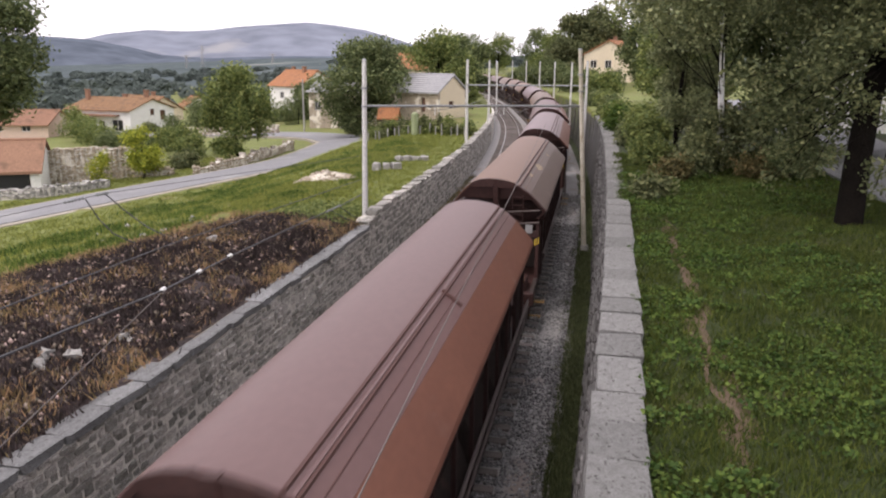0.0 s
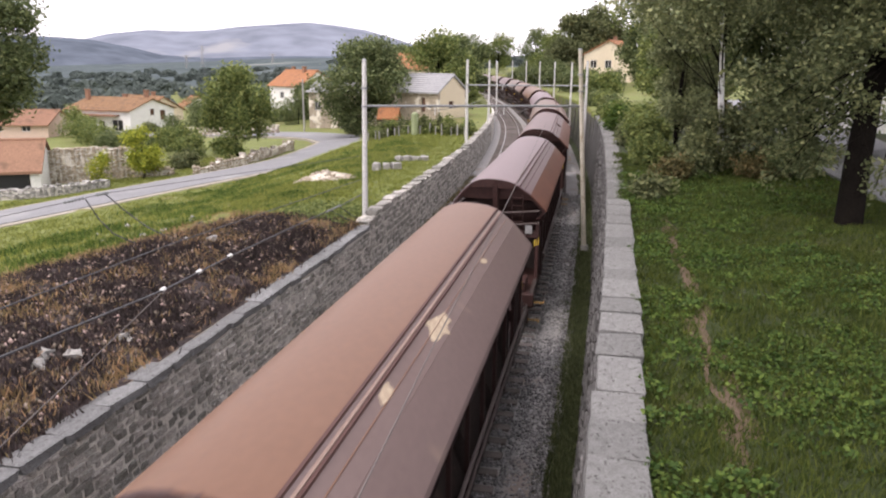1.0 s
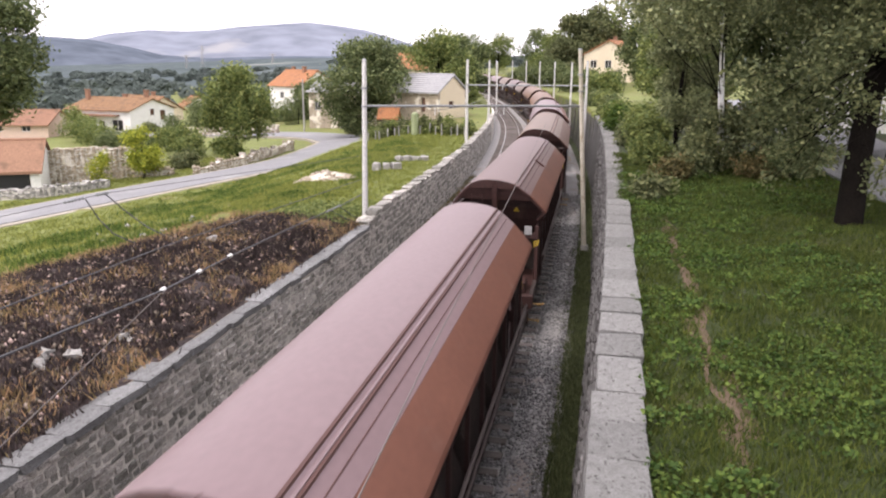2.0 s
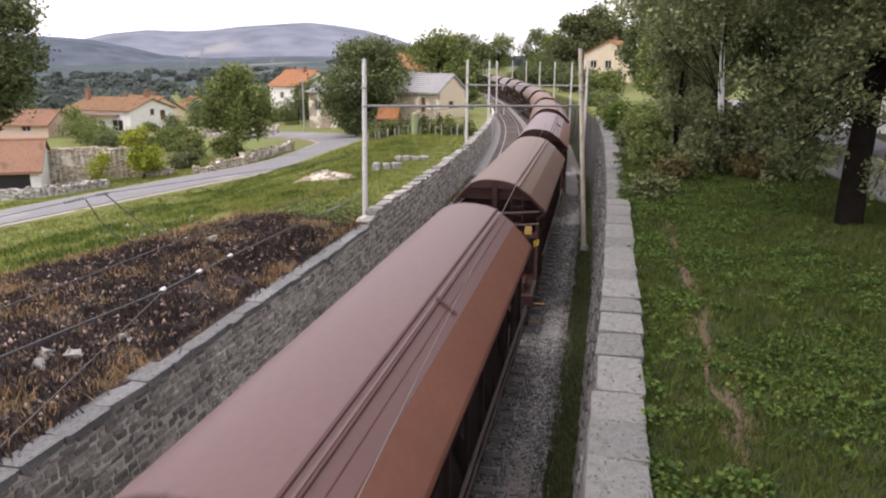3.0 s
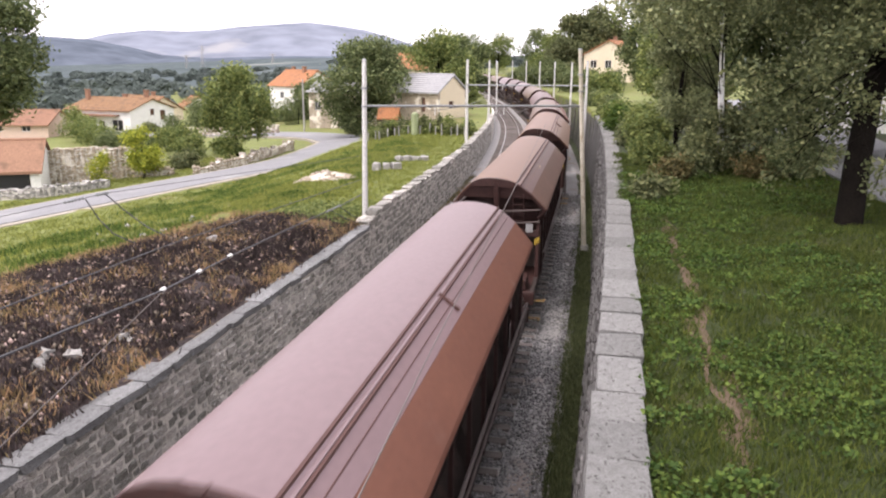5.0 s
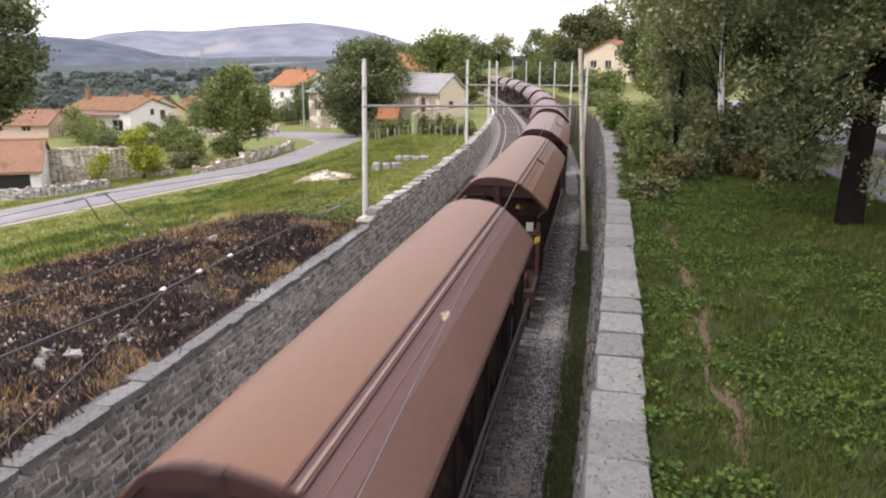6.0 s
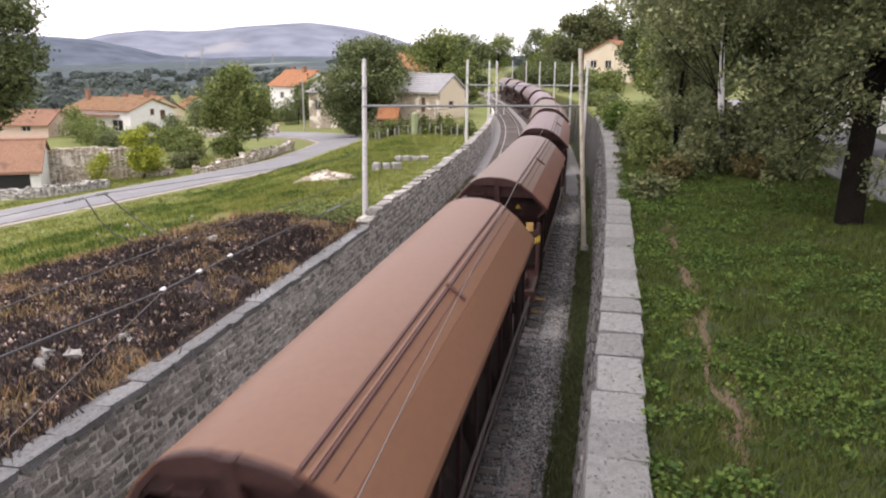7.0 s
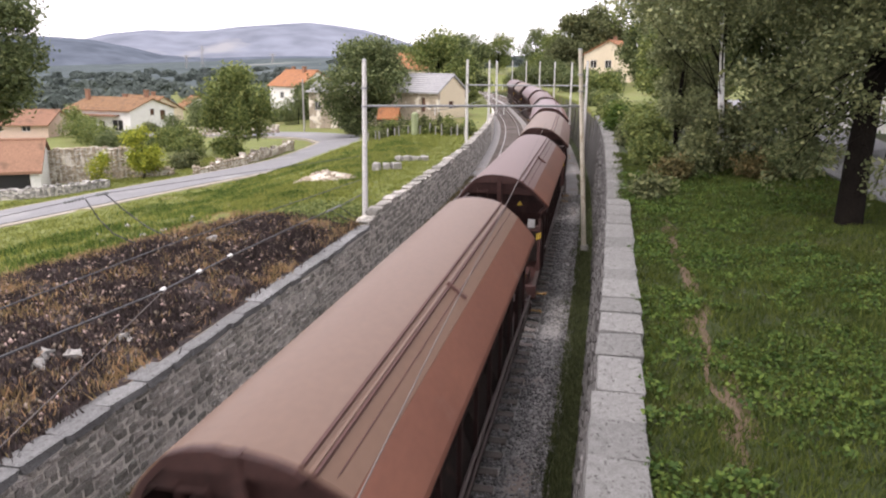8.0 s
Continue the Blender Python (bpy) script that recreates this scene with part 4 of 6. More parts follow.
        tagged(part("strain_insulator", bm, M["insulator"]), "small white porcelain insulator on the strained line", "insulator", "white insulators")
    wire("jumper_cable", [(-14.25, 19.27, 4.02), (-14.0, 19.45, 3.4), (-13.68, 19.6, 2.95), (-13.3, 19.9, 2.65), (-12.9, 20.2, 2.5)], 0.02, M["wire"], "slack black jumper cable hanging to the bank")
    wire("jumper_cable", [(-14.27, 20.2, 4.03), (-13.9, 20.5, 3.5), (-13.3, 20.7, 2.95), (-12.7, 20.8, 2.65), (-12.2, 20.8, 2.58)], 0.02, M["wire"], "slack black jumper cable hanging to the bank")
    for k in (0, 1):
        wire("jumper_cable", [(-9.3 + 0.2 * k, 26.1 + 0.6 * k, 2.62), (-9.0 + 0.15 * k, 26.8 + 0.5 * k, 2.2), (-8.75, 27.6 + 0.5 * k, 1.85)], 0.014, M["wire"], "black cable slanting down from the strained line to the wall")


catenary()


# ---- buildings ----
def house(name, x, y, rz, L, W, eave, ridge, wall_mat, roof_mat, label, base=None, gable_mat=None, windows=(), chimneys=(), over=0.45, tiles=True):
    """A gabled house: ridge along its own x, its front towards -y. windows: (face, along, sill, width, height, kind)."""
    z = land_at(x, y) - 0.15 if base is None else base
    h = thing(name, pose(x, y, z, 0, 0, rz), label, "house", "village houses")
    T = 0.35
    faces = {"front": ((-L / 2, -W / 2), (1, 0), L), "back": ((L / 2, W / 2), (-1, 0), L), "right": ((L / 2, -W / 2), (0, 1), W), "left": ((-L / 2, W / 2), (0, -1), W)}
    for key, (o, u, ln) in faces.items():
        holes = sorted([w for w in windows if w[0] == key], key=lambda w: w[1])
        bm = bmesh.new()
        out = Vector((u[1], -u[0], 0))
        U = Vector((u[0], u[1], 0))
        O = Vector((o[0], o[1], 0))
        trim = 0.0 if key in ("front", "back") else T

        us = sorted({trim, ln - trim, *[w[1] for w in holes], *[w[1] + w[3] for w in holes], *([ln / 2] if key in ("right", "left") else [])})
        zs = sorted({0.0, eave, *[w[2] for w in holes], *[w[2] + w[4] for w in holes]})
        seen_v = {}

        def vert(q, r, k):
            kk = (round(q, 3), round(r, 3), k)
            if kk not in seen_v:
                seen_v[kk] = bm.verts.new(O + U * q + Vector((0, 0, r)) - out * (T * k))
            return seen_v[kk]

        solid = {(i, j) for i in range(len(us) - 1) for j in range(len(zs) - 1)
                 if not any(w[1] - 0.01 < (us[i] + us[i + 1]) / 2 < w[1] + w[3] + 0.01 and w[2] - 0.01 < (zs[j] + zs[j + 1]) / 2 < w[2] + w[4] + 0.01 for w in holes)}
        for i, j in solid:
            q0, q1, r0, r1 = us[i], us[i + 1], zs[j], zs[j + 1]
            bm.faces.new((vert(q0, r0, 0), vert(q1, r0, 0), vert(q1, r1, 0), vert(q0, r1, 0)))
            bm.faces.new((vert(q0, r1, 1), vert(q1, r1, 1), vert(q1, r0, 1), vert(q0, r0, 1)))
            for (di, dj), (c0, c1) in (((-1, 0), ((q0, r0), (q0, r1))), ((1, 0), ((q1, r1), (q1, r0))), ((0, -1), ((q1, r0), (q0, r0))), ((0, 1), ((q0, r1), (q1, r1)))):
                if (i + di, j + dj) not in solid and not (dj == 1 and r1 == eave and key in ("right", "left")):
                    bm.faces.new((vert(*c0, 0), vert(*c1, 0), vert(*c1, 1), vert(*c0, 1)))
        if key in ("right", "left"):
            apex = (ln / 2, ridge - 0.05)
            for k in (0, 1):
                bm.faces.new([vert(q, eave, k) for q in us] + [vert(*apex, k)])
            bm.faces.new((vert(us[0], eave, 0), vert(*apex, 0), vert(*apex, 1), vert(us[0], eave, 1)))
            bm.faces.new((vert(us[-1], eave, 0), vert(*apex, 0), vert(*apex, 1), vert(us[-1], eave, 1)))
        wl_ = part("wall", bm, (gable_mat if gable_mat and key in ("right", "left") else wall_mat), h)
        for w in holes:
            bm = bmesh.new()
            A = O + U * w[1] - out * 0.12

            def bar(a, b, c, d, depth=0.06, lift=0.0):
                p = [A + U * q + Vector((0, 0, r)) - out * k for q, r, k in ((a, c, -lift), (b, c, -lift), (b, d, -lift), (a, d, -lift), (a, c, depth), (b, c, depth), (b, d, depth), (a, d, depth))]
                v = [bm.verts.new(k) for k in p]
                for f in ((0, 1, 2, 3), (5, 4, 7, 6), (1, 5, 6, 2), (4, 0, 3, 7), (3, 2, 6, 7), (4, 5, 1, 0)):
                    bm.faces.new([v[i] for i in f])

            fw = 0.07
            bar(0, w[3], w[2], w[2] + fw)
            bar(0, w[3], w[2] + w[4] - fw, w[2] + w[4])
            bar(0, fw, w[2] + fw, w[2] + w[4] - fw)
            bar(w[3] - fw, w[3], w[2] + fw, w[2] + w[4] - fw)
            if w[5] == "window":
                bar(w[3] / 2 - 0.03, w[3] / 2 + 0.03, w[2] + fw, w[2] + w[4] - fw)
            win = part("window" if w[5] == "window" else "door", bm, M["white"] if w[5] == "window" else M["wood_dark"], h)
            bm = bmesh.new()
            bar(fw, w[3] - fw, w[2] + fw, w[2] + w[4] - fw, 0.08, -0.05)
            # the opening's inner darkness is painted on this pane, except on shutters
            part("pane", bm, M["void"] if w[5] != "shutter" else M["shutter"], win)
    # roof: two slopes of tile courses
    half = W / 2 + over
    drop = (ridge - eave) / (W / 2) * over
    n = 9 if tiles else 1
    for sg in (-1, 1):
        bm = bmesh.new()
        X0, X1 = -L / 2 - over * 0.7, L / 2 + over * 0.7
        loop_ = []
        for k in range(n):
            f0, f1 = k / n, (k + 1) / n
            loop_.append((sg * half * (1 - f0), (eave - drop) + (ridge - eave + drop) * f0 + 0.10))
            loop_.append((sg * half * (1 - f1), (eave - drop) + (ridge - eave + drop) * f1 + 0.04))
        loop_ += [(0.0, ridge - 0.08), (sg * half, eave - drop - 0.08)]
        m = max(1, int((X1 - X0) / 0.9)) if tiles else 1
        rows_ = [[bm.verts.new((X0 + (X1 - X0) * q / m, yy, zz + (0.03 if q % 2 and i < 2 * n else 0))) for i, (yy, zz) in enumerate(loop_)] for q in range(m + 1)]
        for r0, r1 in zip(rows_, rows_[1:]):
            for i in range(len(loop_)):
                j = (i + 1) % len(loop_)
                bm.faces.new((r0[i], r0[j], r1[j], r1[i]))
        bm.faces.new(rows_[0])
        bm.faces.new(rows_[-1][::-1])
        roof = part("roof", bm, roof_mat, h)
    bm = bmesh.new()
    rod(bm, (-L / 2 - over * 0.7, 0, ridge + 0.03), (L / 2 + over * 0.7, 0, ridge + 0.03), 0.13, 8)
    part("ridge_tiles", bm, roof_mat, h)
    for cx, cy, hgt in chimneys:
        zr = eave + (ridge - eave) * (1 - abs(cy) / (W / 2))
        bm = bmesh.new()
        box(bm, cx - 0.3, cx + 0.3, cy - 0.3, cy + 0.3, zr - 0.3, zr + hgt, 0.02)
        box(bm, cx - 0.38, cx + 0.38, cy - 0.38, cy + 0.38, zr + hgt, zr + hgt + 0.1, 0.02)
        part("chimney", bm, M["tile_dull"], h)
    return h


def village():
    house("garage", -45.2, 50.0, 26.4, 8.4, 4.6, 2.05, 4.0, M["white"], M["tile_dull"], "white garage with a pinkish tiled roof and dark open gate",
          windows=(("front", 4.0, 0.0, 3.7, 1.92, "door"),), tiles=False, over=0.3)
    h = house("house", -74.6, 112.0, -10, 12.5, 9.8, 4.2, 5.75, M["white"], M["tile_tan"], "white house with a weathered tan-brown tiled gable roof", base=-4.1,
              windows=(("front", 8.8, 0.7, 2.2, 2.0, "window"), ("front", 6.4, 0.9, 1.0, 1.6, "window"), ("right", 4.4, 3.2, 0.9, 1.0, "shutter"), ("right", 6.6, 2.4, 1.2, 1.5, "shutter"), ("front", 2.2, 0.9, 1.2, 1.3, "window")),
              chimneys=((-5.4, -1.2, 1.6), (4.8, 0.6, 1.4), (-1.4, 2.6, 1.2)))
    bm = bmesh.new()
    box(bm, -6.4, 4.2, -6.1, -4.9, 3.25, 3.5, 0.02)
    part("porch_roof", bm, M["tile_dull"], h, "dull red tiled porch roof")
    house("house", -79.7, 127.0, -25, 11, 8, 5.0, 7.2, M["cream"], M["tile_tan"], "cream house with a large tan roof behind the white house", base=-6.0, windows=(("right", 3.2, 3.2, 1.1, 1.2, "window"),), chimneys=((2, 0.5, 1.0),))
    house("house", -82.5, 98.0, 10, 13, 7, 2.3, 4.0, M["pink"], M["tile_dull"], "pale plastered house with a low tiled roof", windows=(("front", 9.2, 1.2, 1.3, 1.2, "window"), ("front", 5.2, 1.2, 1.3, 1.2, "window")), chimneys=())
    house("house", -94.0, 171.0, -50, 9, 7, 2.8, 4.9, M["white"], M["tile"], "small white house with an orange roof", base=-6.0, windows=(("right", 2.6, 1.0, 1.4, 1.2, "window"),), chimneys=((2, 0.4, 0.8),))
    house("house", -111.0, 226.0, -14, 11, 8, 5.8, 7.6, M["white"], M["mast"], "white house with a pale grey roof", base=-6.9, windows=(("front", 3, 3.4, 1.4, 1.2, "window"), ("front", 8, 3.4, 1.4, 1.2, "window")))
    house("house", -56.6, 145.0, -28, 9, 9, 6.2, 8.9, M["white"], M["tile"], "white house with an orange roof behind trees", base=-3.2, windows=(("front", 3, 3.6, 1.2, 1.3, "window"), ("front", 7, 3.6, 1.2, 1.3, "window")), chimneys=((-3, 0.5, 0.9), (1.4, -0.6, 1.0)))
    house("stone_house", -33.6, 100.6, -8, 7.0, 6.0, 5.0, 6.1, M["rubble"], M["slate"], "tall grey rubble-stone house corner behind the tree", windows=(("front", 0.8, 2.4, 0.9, 1.2, "window"),))
    house("barn", -18.0, 83.6, -24, 6.4, 5.4, 3.8, 5.45, M["rubble"], M["slate"], "small stone barn with a grey slab roof and cream gable", gable_mat=M["cream"], base=0.9,
          windows=(("right", 2.0, 2.0, 0.9, 0.7, "shutter"), ("front", 4.2, 1.6, 0.5, 1.5, "shutter")), over=0.3)
    house("shed", -20.9, 77.6, 5, 1.9, 1.8, 1.7, 2.5, M["wood_dark"], M["tile"], "small dark shed with an orange tiled roof", windows=(), over=0.2)
    house("house", -33.4, 140.0, -5, 8, 8, 8.2, 10.6, M["cream"], M["tile"], "house with an orange roof rising behind the barn", base=-1.7, windows=(("front", 6.5, 5.6, 1.2, 1.3, "window"), ("front", 3.0, 5.6, 1.2, 1.3, "window")), chimneys=((3.4, 0.3, 1.0),))
    house("house", 3.2, 150.0, 75, 10, 9, 6.9, 9.3, M["cream"], M["tile"], "cream two-storey house with an orange gable roof beyond the cutting", base=2.2,
          windows=(("left", 1.2, 4.4, 1.2, 1.4, "window"), ("left", 3.9, 4.4, 1.2, 1.4, "window"), ("left", 1.2, 1.4, 1.2, 1.4, "window"), ("front", 3.2, 4.6, 1.2, 1.4, "window")), chimneys=((1, 0.4, 0.9),))
    house("house", 19.0, 47.0, -20, 14, 9, 6.0, 8.6, M["white"], M["tile_dull"], "white house across the side street, half hidden by leaves", windows=(("front", 2.5, 1.2, 1.2, 1.5, "window"), ("front", 6.5, 1.2, 1.2, 1.5, "window"), ("front", 6.5, 4.0, 1.2, 1.4, "window"), ("left", 3.5, 3.4, 1.2, 1.4, "window")))


village()


def rubble_wall(name, pts, h0, h1, thick, mat, label, seed, cell=0.45, ragged=0.25):
    """A dry wall of single rough blocks along a line on the ground: a core and its facing stones."""
    rng = np.random.default_rng(seed)
    s, p = smooth_line(pts, 0.4) if len(pts) > 2 else (None, np.array([np.array(pts[0]) + (np.array(pts[1]) - np.array(pts[0])) * t for t in np.arange(0, 1.001, 0.4 / math.dist(*pts))]))
    w = thing(name, Matrix(), label, "stone wall", kind="structure")
    t = np.gradient(p, axis=0)
    t /= np.linalg.norm(t, axis=1)[:, None]
    hs = [h0 + (h1 - h0) * i / (len(p) - 1) + ragged * (noise.noise((q[0] * 0.6, q[1] * 0.6, seed)) + 0.6 * noise.noise((q[0] * 1.9, q[1] * 1.9, seed))) for i, q in enumerate(p)]
    V, F = [], []
    for q, u, hh in zip(p, t, hs):
        z = land_at(q[0], q[1])
        for k, zz in ((-1, z - 0.3), (-1, z + hh), (1, z + hh), (1, z - 0.3)):
            V.append((q[0] + u[1] * thick * 0.45 * k, q[1] - u[0] * thick * 0.45 * k, zz))
    for i in range(len(p) - 1):
        for j in range(4):
            k = (j + 1) % 4
            F.append((i * 4 + j, i * 4 + k, i * 4 + 4 + k, i * 4 + 4 + j))
    F += [(3, 2, 1, 0), tuple(len(V) - 4 + j for j in range(4))]
    shell("core", V, F, M["mortar"], w)
    V, F = [], []
    cube = np.array([(x, y, z) for x in (-1, 1) for y in (-1, 1) for z in (-1, 1)], float) * 0.5
    quads = np.array([(0, 1, 3, 2), (4, 6, 7, 5), (0, 4, 5, 1), (2, 3, 7, 6), (0, 2, 6, 4), (1, 5, 7, 3)])
    for i in range(len(p)):
        z = land_at(*p[i])
        zz = 0.0
        while zz < hs[i]:
            ch = cell * rng.uniform(0.4, 0.8)
            for side in (-1, 1):
                b = cube * np.array([0.42 * rng.uniform(0.55, 1.1), thick * rng.uniform(0.26, 0.34), ch * rng.uniform(0.7, 0.95)]) + rng.normal(size=(8, 3)) * 0.03
                c0 = np.array([p[i][0] + t[i][1] * thick * 0.36 * side, p[i][1] - t[i][0] * thick * 0.36 * side, z + zz + ch / 2])
                R = np.array([[t[i][0], -t[i][1], 0], [t[i][1], t[i][0], 0], [0, 0, 1]])
                F += (quads + len(V)).tolist()
                V += (b @ R.T + c0).tolist()
            zz += ch
    tagged(fast_mesh("stones", V, np.array(F), mat, w), kind="stuff")
    return w


def old_walls():
    rubble_wall("garden_wall", ((-44.5, 44.6), (-40.0, 45.4), (-36.4, 46.6), (-34.9, 50.2)), 0.72, 0.62, 0.5, M["garden_stone"], "low grey dry-stone wall beside the road", 5, 0.26, 0.06)
    rubble_wall("ruined_wall", ((-42.4, 52.6), (-36.0, 55.2)), 2.75, 2.45, 0.6, M["rubble"], "pale crumbling rubble wall of a roofless ruin", 6, 0.24, 0.25)
    rubble_wall("ruined_wall", ((-35.9, 55.0), (-33.2, 55.8)), 1.3, 0.7, 0.6, M["rubble"], "low broken end of the rubble ruin", 7, 0.45, 0.5)
    rubble_wall("garden_wall", ((-30.9, 55.6), (-29.6, 62.5), (-29.8, 73.0)), 0.55, 0.75, 0.5, M["rubble"], "broken pale stone wall behind the road verge", 8, 0.4, 0.6)
    rubble_wall("garden_wall", ((-33.0, 97.6), (-24.8, 96.2)), 2.3, 1.8, 0.5, M["rubble"], "grey rubble yard wall beside the stone house", 9, 0.4, 0.1)
    rubble_wall("garden_wall", ((-55, 96), (-46, 92.0), (-39, 92.0)), 1.0, 1.1, 0.5, M["rubble"], "grey stone wall along the side lane", 10, 0.4, 0.2)
    # heap of pale stones on the meadow, and dressed blocks
    rng = np.random.default_rng(11)

    def heap(name, cx, cy, rx, ry, h, n, size, mat, label):
        V, F = [], []
        cube = np.array([(x, y, z) for x in (-1, 1) for y in (-1, 1) for z in (-1, 1)], float) * 0.5
        quads = np.array([(0, 1, 3, 2), (4, 6, 7, 5), (0, 4, 5, 1), (2, 3, 7, 6), (0, 2, 6, 4), (1, 5, 7, 3)])
        for _ in range(n):
            a, r = rng.uniform(0, 2 * math.pi), math.sqrt(rng.random())
            x, y = cx + rx * r * math.cos(a), cy + ry * r * math.sin(a)
            z = land_at(x, y) + h * (1 - r) * rng.uniform(0.5, 1.0)
            R = np.array(Euler(rng.uniform(0, 6, 3)).to_matrix())
            b = (cube * rng.uniform(0.5, 1.4, 3) * size + rng.normal(size=(8, 3)) * size * 0.12) @ R.T + (x, y, z)
            F += (quads + len(V)).tolist()
            V += b.tolist()
        ob = fast_mesh(name, V, np.array(F), mat)
        return tagged(ob, label, "stones", kind="stuff")

    heap("stone_heap", -14.0, 38.6, 1.7, 1.3, 0.42, 700, 0.15, M["rubble"], "low heap of pale broken stone on the meadow")
    heap("stone_heap", -13.5, 22.5, 3.0, 2.0, 0.0, 12, 0.16, M["garden_stone"], "scattered pale stones on the burnt bank")
    for k, (px, py, w, hh) in enumerate(((-12.2, 42.4, 0.42, 0.42), (-11.65, 42.6, 0.45, 0.38), (-11.15, 42.8, 0.5, 0.42), (-11.9, 46.6, 0.4, 0.3), (-11.4, 46.7, 0.45, 0.34), (-10.9, 46.9, 0.4, 0.3), (-10.4, 47.1, 0.4, 0.3))):
        bm = bmesh.new()
        box(bm, -w / 2, w / 2, -0.28, 0.28, -0.15, hh, 0.05)
        for v in bm.verts:
            v.co += Vector((noise.noise(v.co * 3 + Vector((k, 0, 0))), noise.noise(v.co * 3 + Vector((0, k, 4))), noise.noise(v.co * 3 + Vector((9, 0, k))))) * 0.07
        ob = part("stone_block", bm, M["garden_stone"])
        ob.matrix_world = pose(px, py, land_at(px, py), 0, 0, 17 * k)
        tagged(ob, "rough pale stone block lying in the meadow", "stone block", "stone blocks")
    for k in range(5):
        x, y = (-10.6, -10.2, -10.45, -11.6, -9.9)[k], (12.6, 12.9, 12.2, 21.5, 14.2)[k]
        bm = bmesh.new()
        box(bm, -0.13, 0.13, -0.10, 0.10, -0.14, 0.10 + 0.05 * (k % 2), 0.04)
        for v in bm.verts:
            v.co += Vector((noise.noise(v.co * 9 + Vector((k * 5, 0, 0))), noise.noise(v.co * 9 + Vector((0, k * 5, 3))), noise.noise(v.co * 9 + Vector((4, 0, k * 5))))) * 0.13
        ob = part("boulder", bm, M["concrete"])
        ob.matrix_world = pose(x, y, land_at(x, y) + 0.05, 20 * k, 10, 30 * k)
        tagged(ob, "pale limestone boulder on the burnt bank", "boulder", "boulders")
    # fence posts, tank and pole
    for k in range(15):
        f = k / 14
        x, y = -20.0 + 9.6 * f, 66.8 - 4.2 * f + 0.5 * math.sin(k * 2.2)
        bm = bmesh.new()
        box(bm, -0.045, 0.045, -0.045, 0.045, -0.3, 0.85 + 0.3 * math.sin(k * 3.1), 0.015)
        ob = part("fence_post", bm, M["concrete"])
        ob.matrix_world = pose(x, y, land_at(x, y), 3 * math.sin(k), 4 * math.cos(k * 1.7), 20 * k)
        tagged(ob, "grey weathered fence post in the meadow garden", "fence post", "fence posts")
    e = thing("water_tank", pose(-14.9, 63.6, land_at(-14.9, 63.6)), "pale green upright plastic tank in the garden", "tank")
    bm = bmesh.new()
    rod(bm, (0, 0, -0.1), (0, 0, 1.75), 0.30, 16)
    part("body", bm, M["tank"], e)
    bm = bmesh.new()
    rod(bm, (0, 0, 1.75), (0, 0, 1.88), 0.28, 16, 0.12)
    part("lid", bm, M["tank"], e)
    e = thing("utility_pole", pose(-36.9, 94.6, land_at(-36.9, 94.6)), "weathered wooden utility pole by the stone house", "pole")
    bm = bmesh.new()
    rod(bm, (0, 0, -0.4), (0, 0, 6.6), 0.13, 8, 0.10)
    part("pole", bm, M["concrete"], e)
    bm = bmesh.new()
    box(bm, -0.6, 0.6, -0.05, 0.05, 6.1, 6.2, 0.01)
    part("crossarm", bm, M["wood_dark"], e)
    for x, y, h in ((-405, 758, 23), (-448, 802, 14), (-345, 800, 13)):
        e = thing("pylon", pose(x, y, land_at(x, y)), "pale steel lattice pylon far off in the valley", "pylon", "pylons")
        bm = bmesh.new()
        for a in (-1, 1):
            for b in (-1, 1):
                rod(bm, (a * 1.6, b * 1.6, 0), (a * 0.5, b * 0.5, h), 0.12, 4)
        for q in range(5):
            f = q / 5
            r = 1.6 - 1.1 * f
            rod(bm, (-r, -r, h * f), (r, -r, h * (f + 0.2)), 0.12, 4)
            rod(bm, (r, -r, h * f), (-r, -r, h * (f + 0.2)), 0.12, 4)
        part("tower", bm, M["concrete"], e)
        bm = bmesh.new()
        for q in (0.82, 0.94):
            box(bm, -4, 4, -0.2, 0.2, h * q, h * q + 0.4)
        part("crossarm", bm, M["concrete"], e)


old_walls()


# ---- distance ----
def ridge_hill(name, mat, label, az0, az1, dist, prof, base, depth, seed, amp):
    """A far hill: prof gives (fraction, height) of its skyline, seen between two bearings."""
    n, m = 90, 14
    V, F = [], []
    for i in range(n + 1):
        f = i / n
        az = az0 + (az1 - az0) * f
        top = float(np.interp(f, [p[0] for p in prof], [p[1] for p in prof]))
        top += amp * (noise.noise((f * 9, seed, 0)) + 0.5 * noise.noise((f * 27, seed, 3)))
        for j in range(m + 1):
            g = j / m
            r = dist - depth * (1 - g)
            z = base + (top - base) * (g * g * (3 - 2 * g)) + amp * 1.2 * g * (1 - g) * 2 * noise.noise((f * 14, g * 5, seed))
            V.append((r * math.sin(az), r * math.cos(az), z))
        V.append((dist * 1.02 * math.sin(az), dist * 1.02 * math.cos(az), base - 60))
    k = m + 2
    for i in range(n):
        for j in range(k - 1):
            F.append((i * k + j, (i + 1) * k + j, (i + 1) * k + j + 1, i * k + j + 1))
    ob = shell(name, V, F, mat, smooth=True)
    return tagged(ob, label, "mountain", kind="structure")


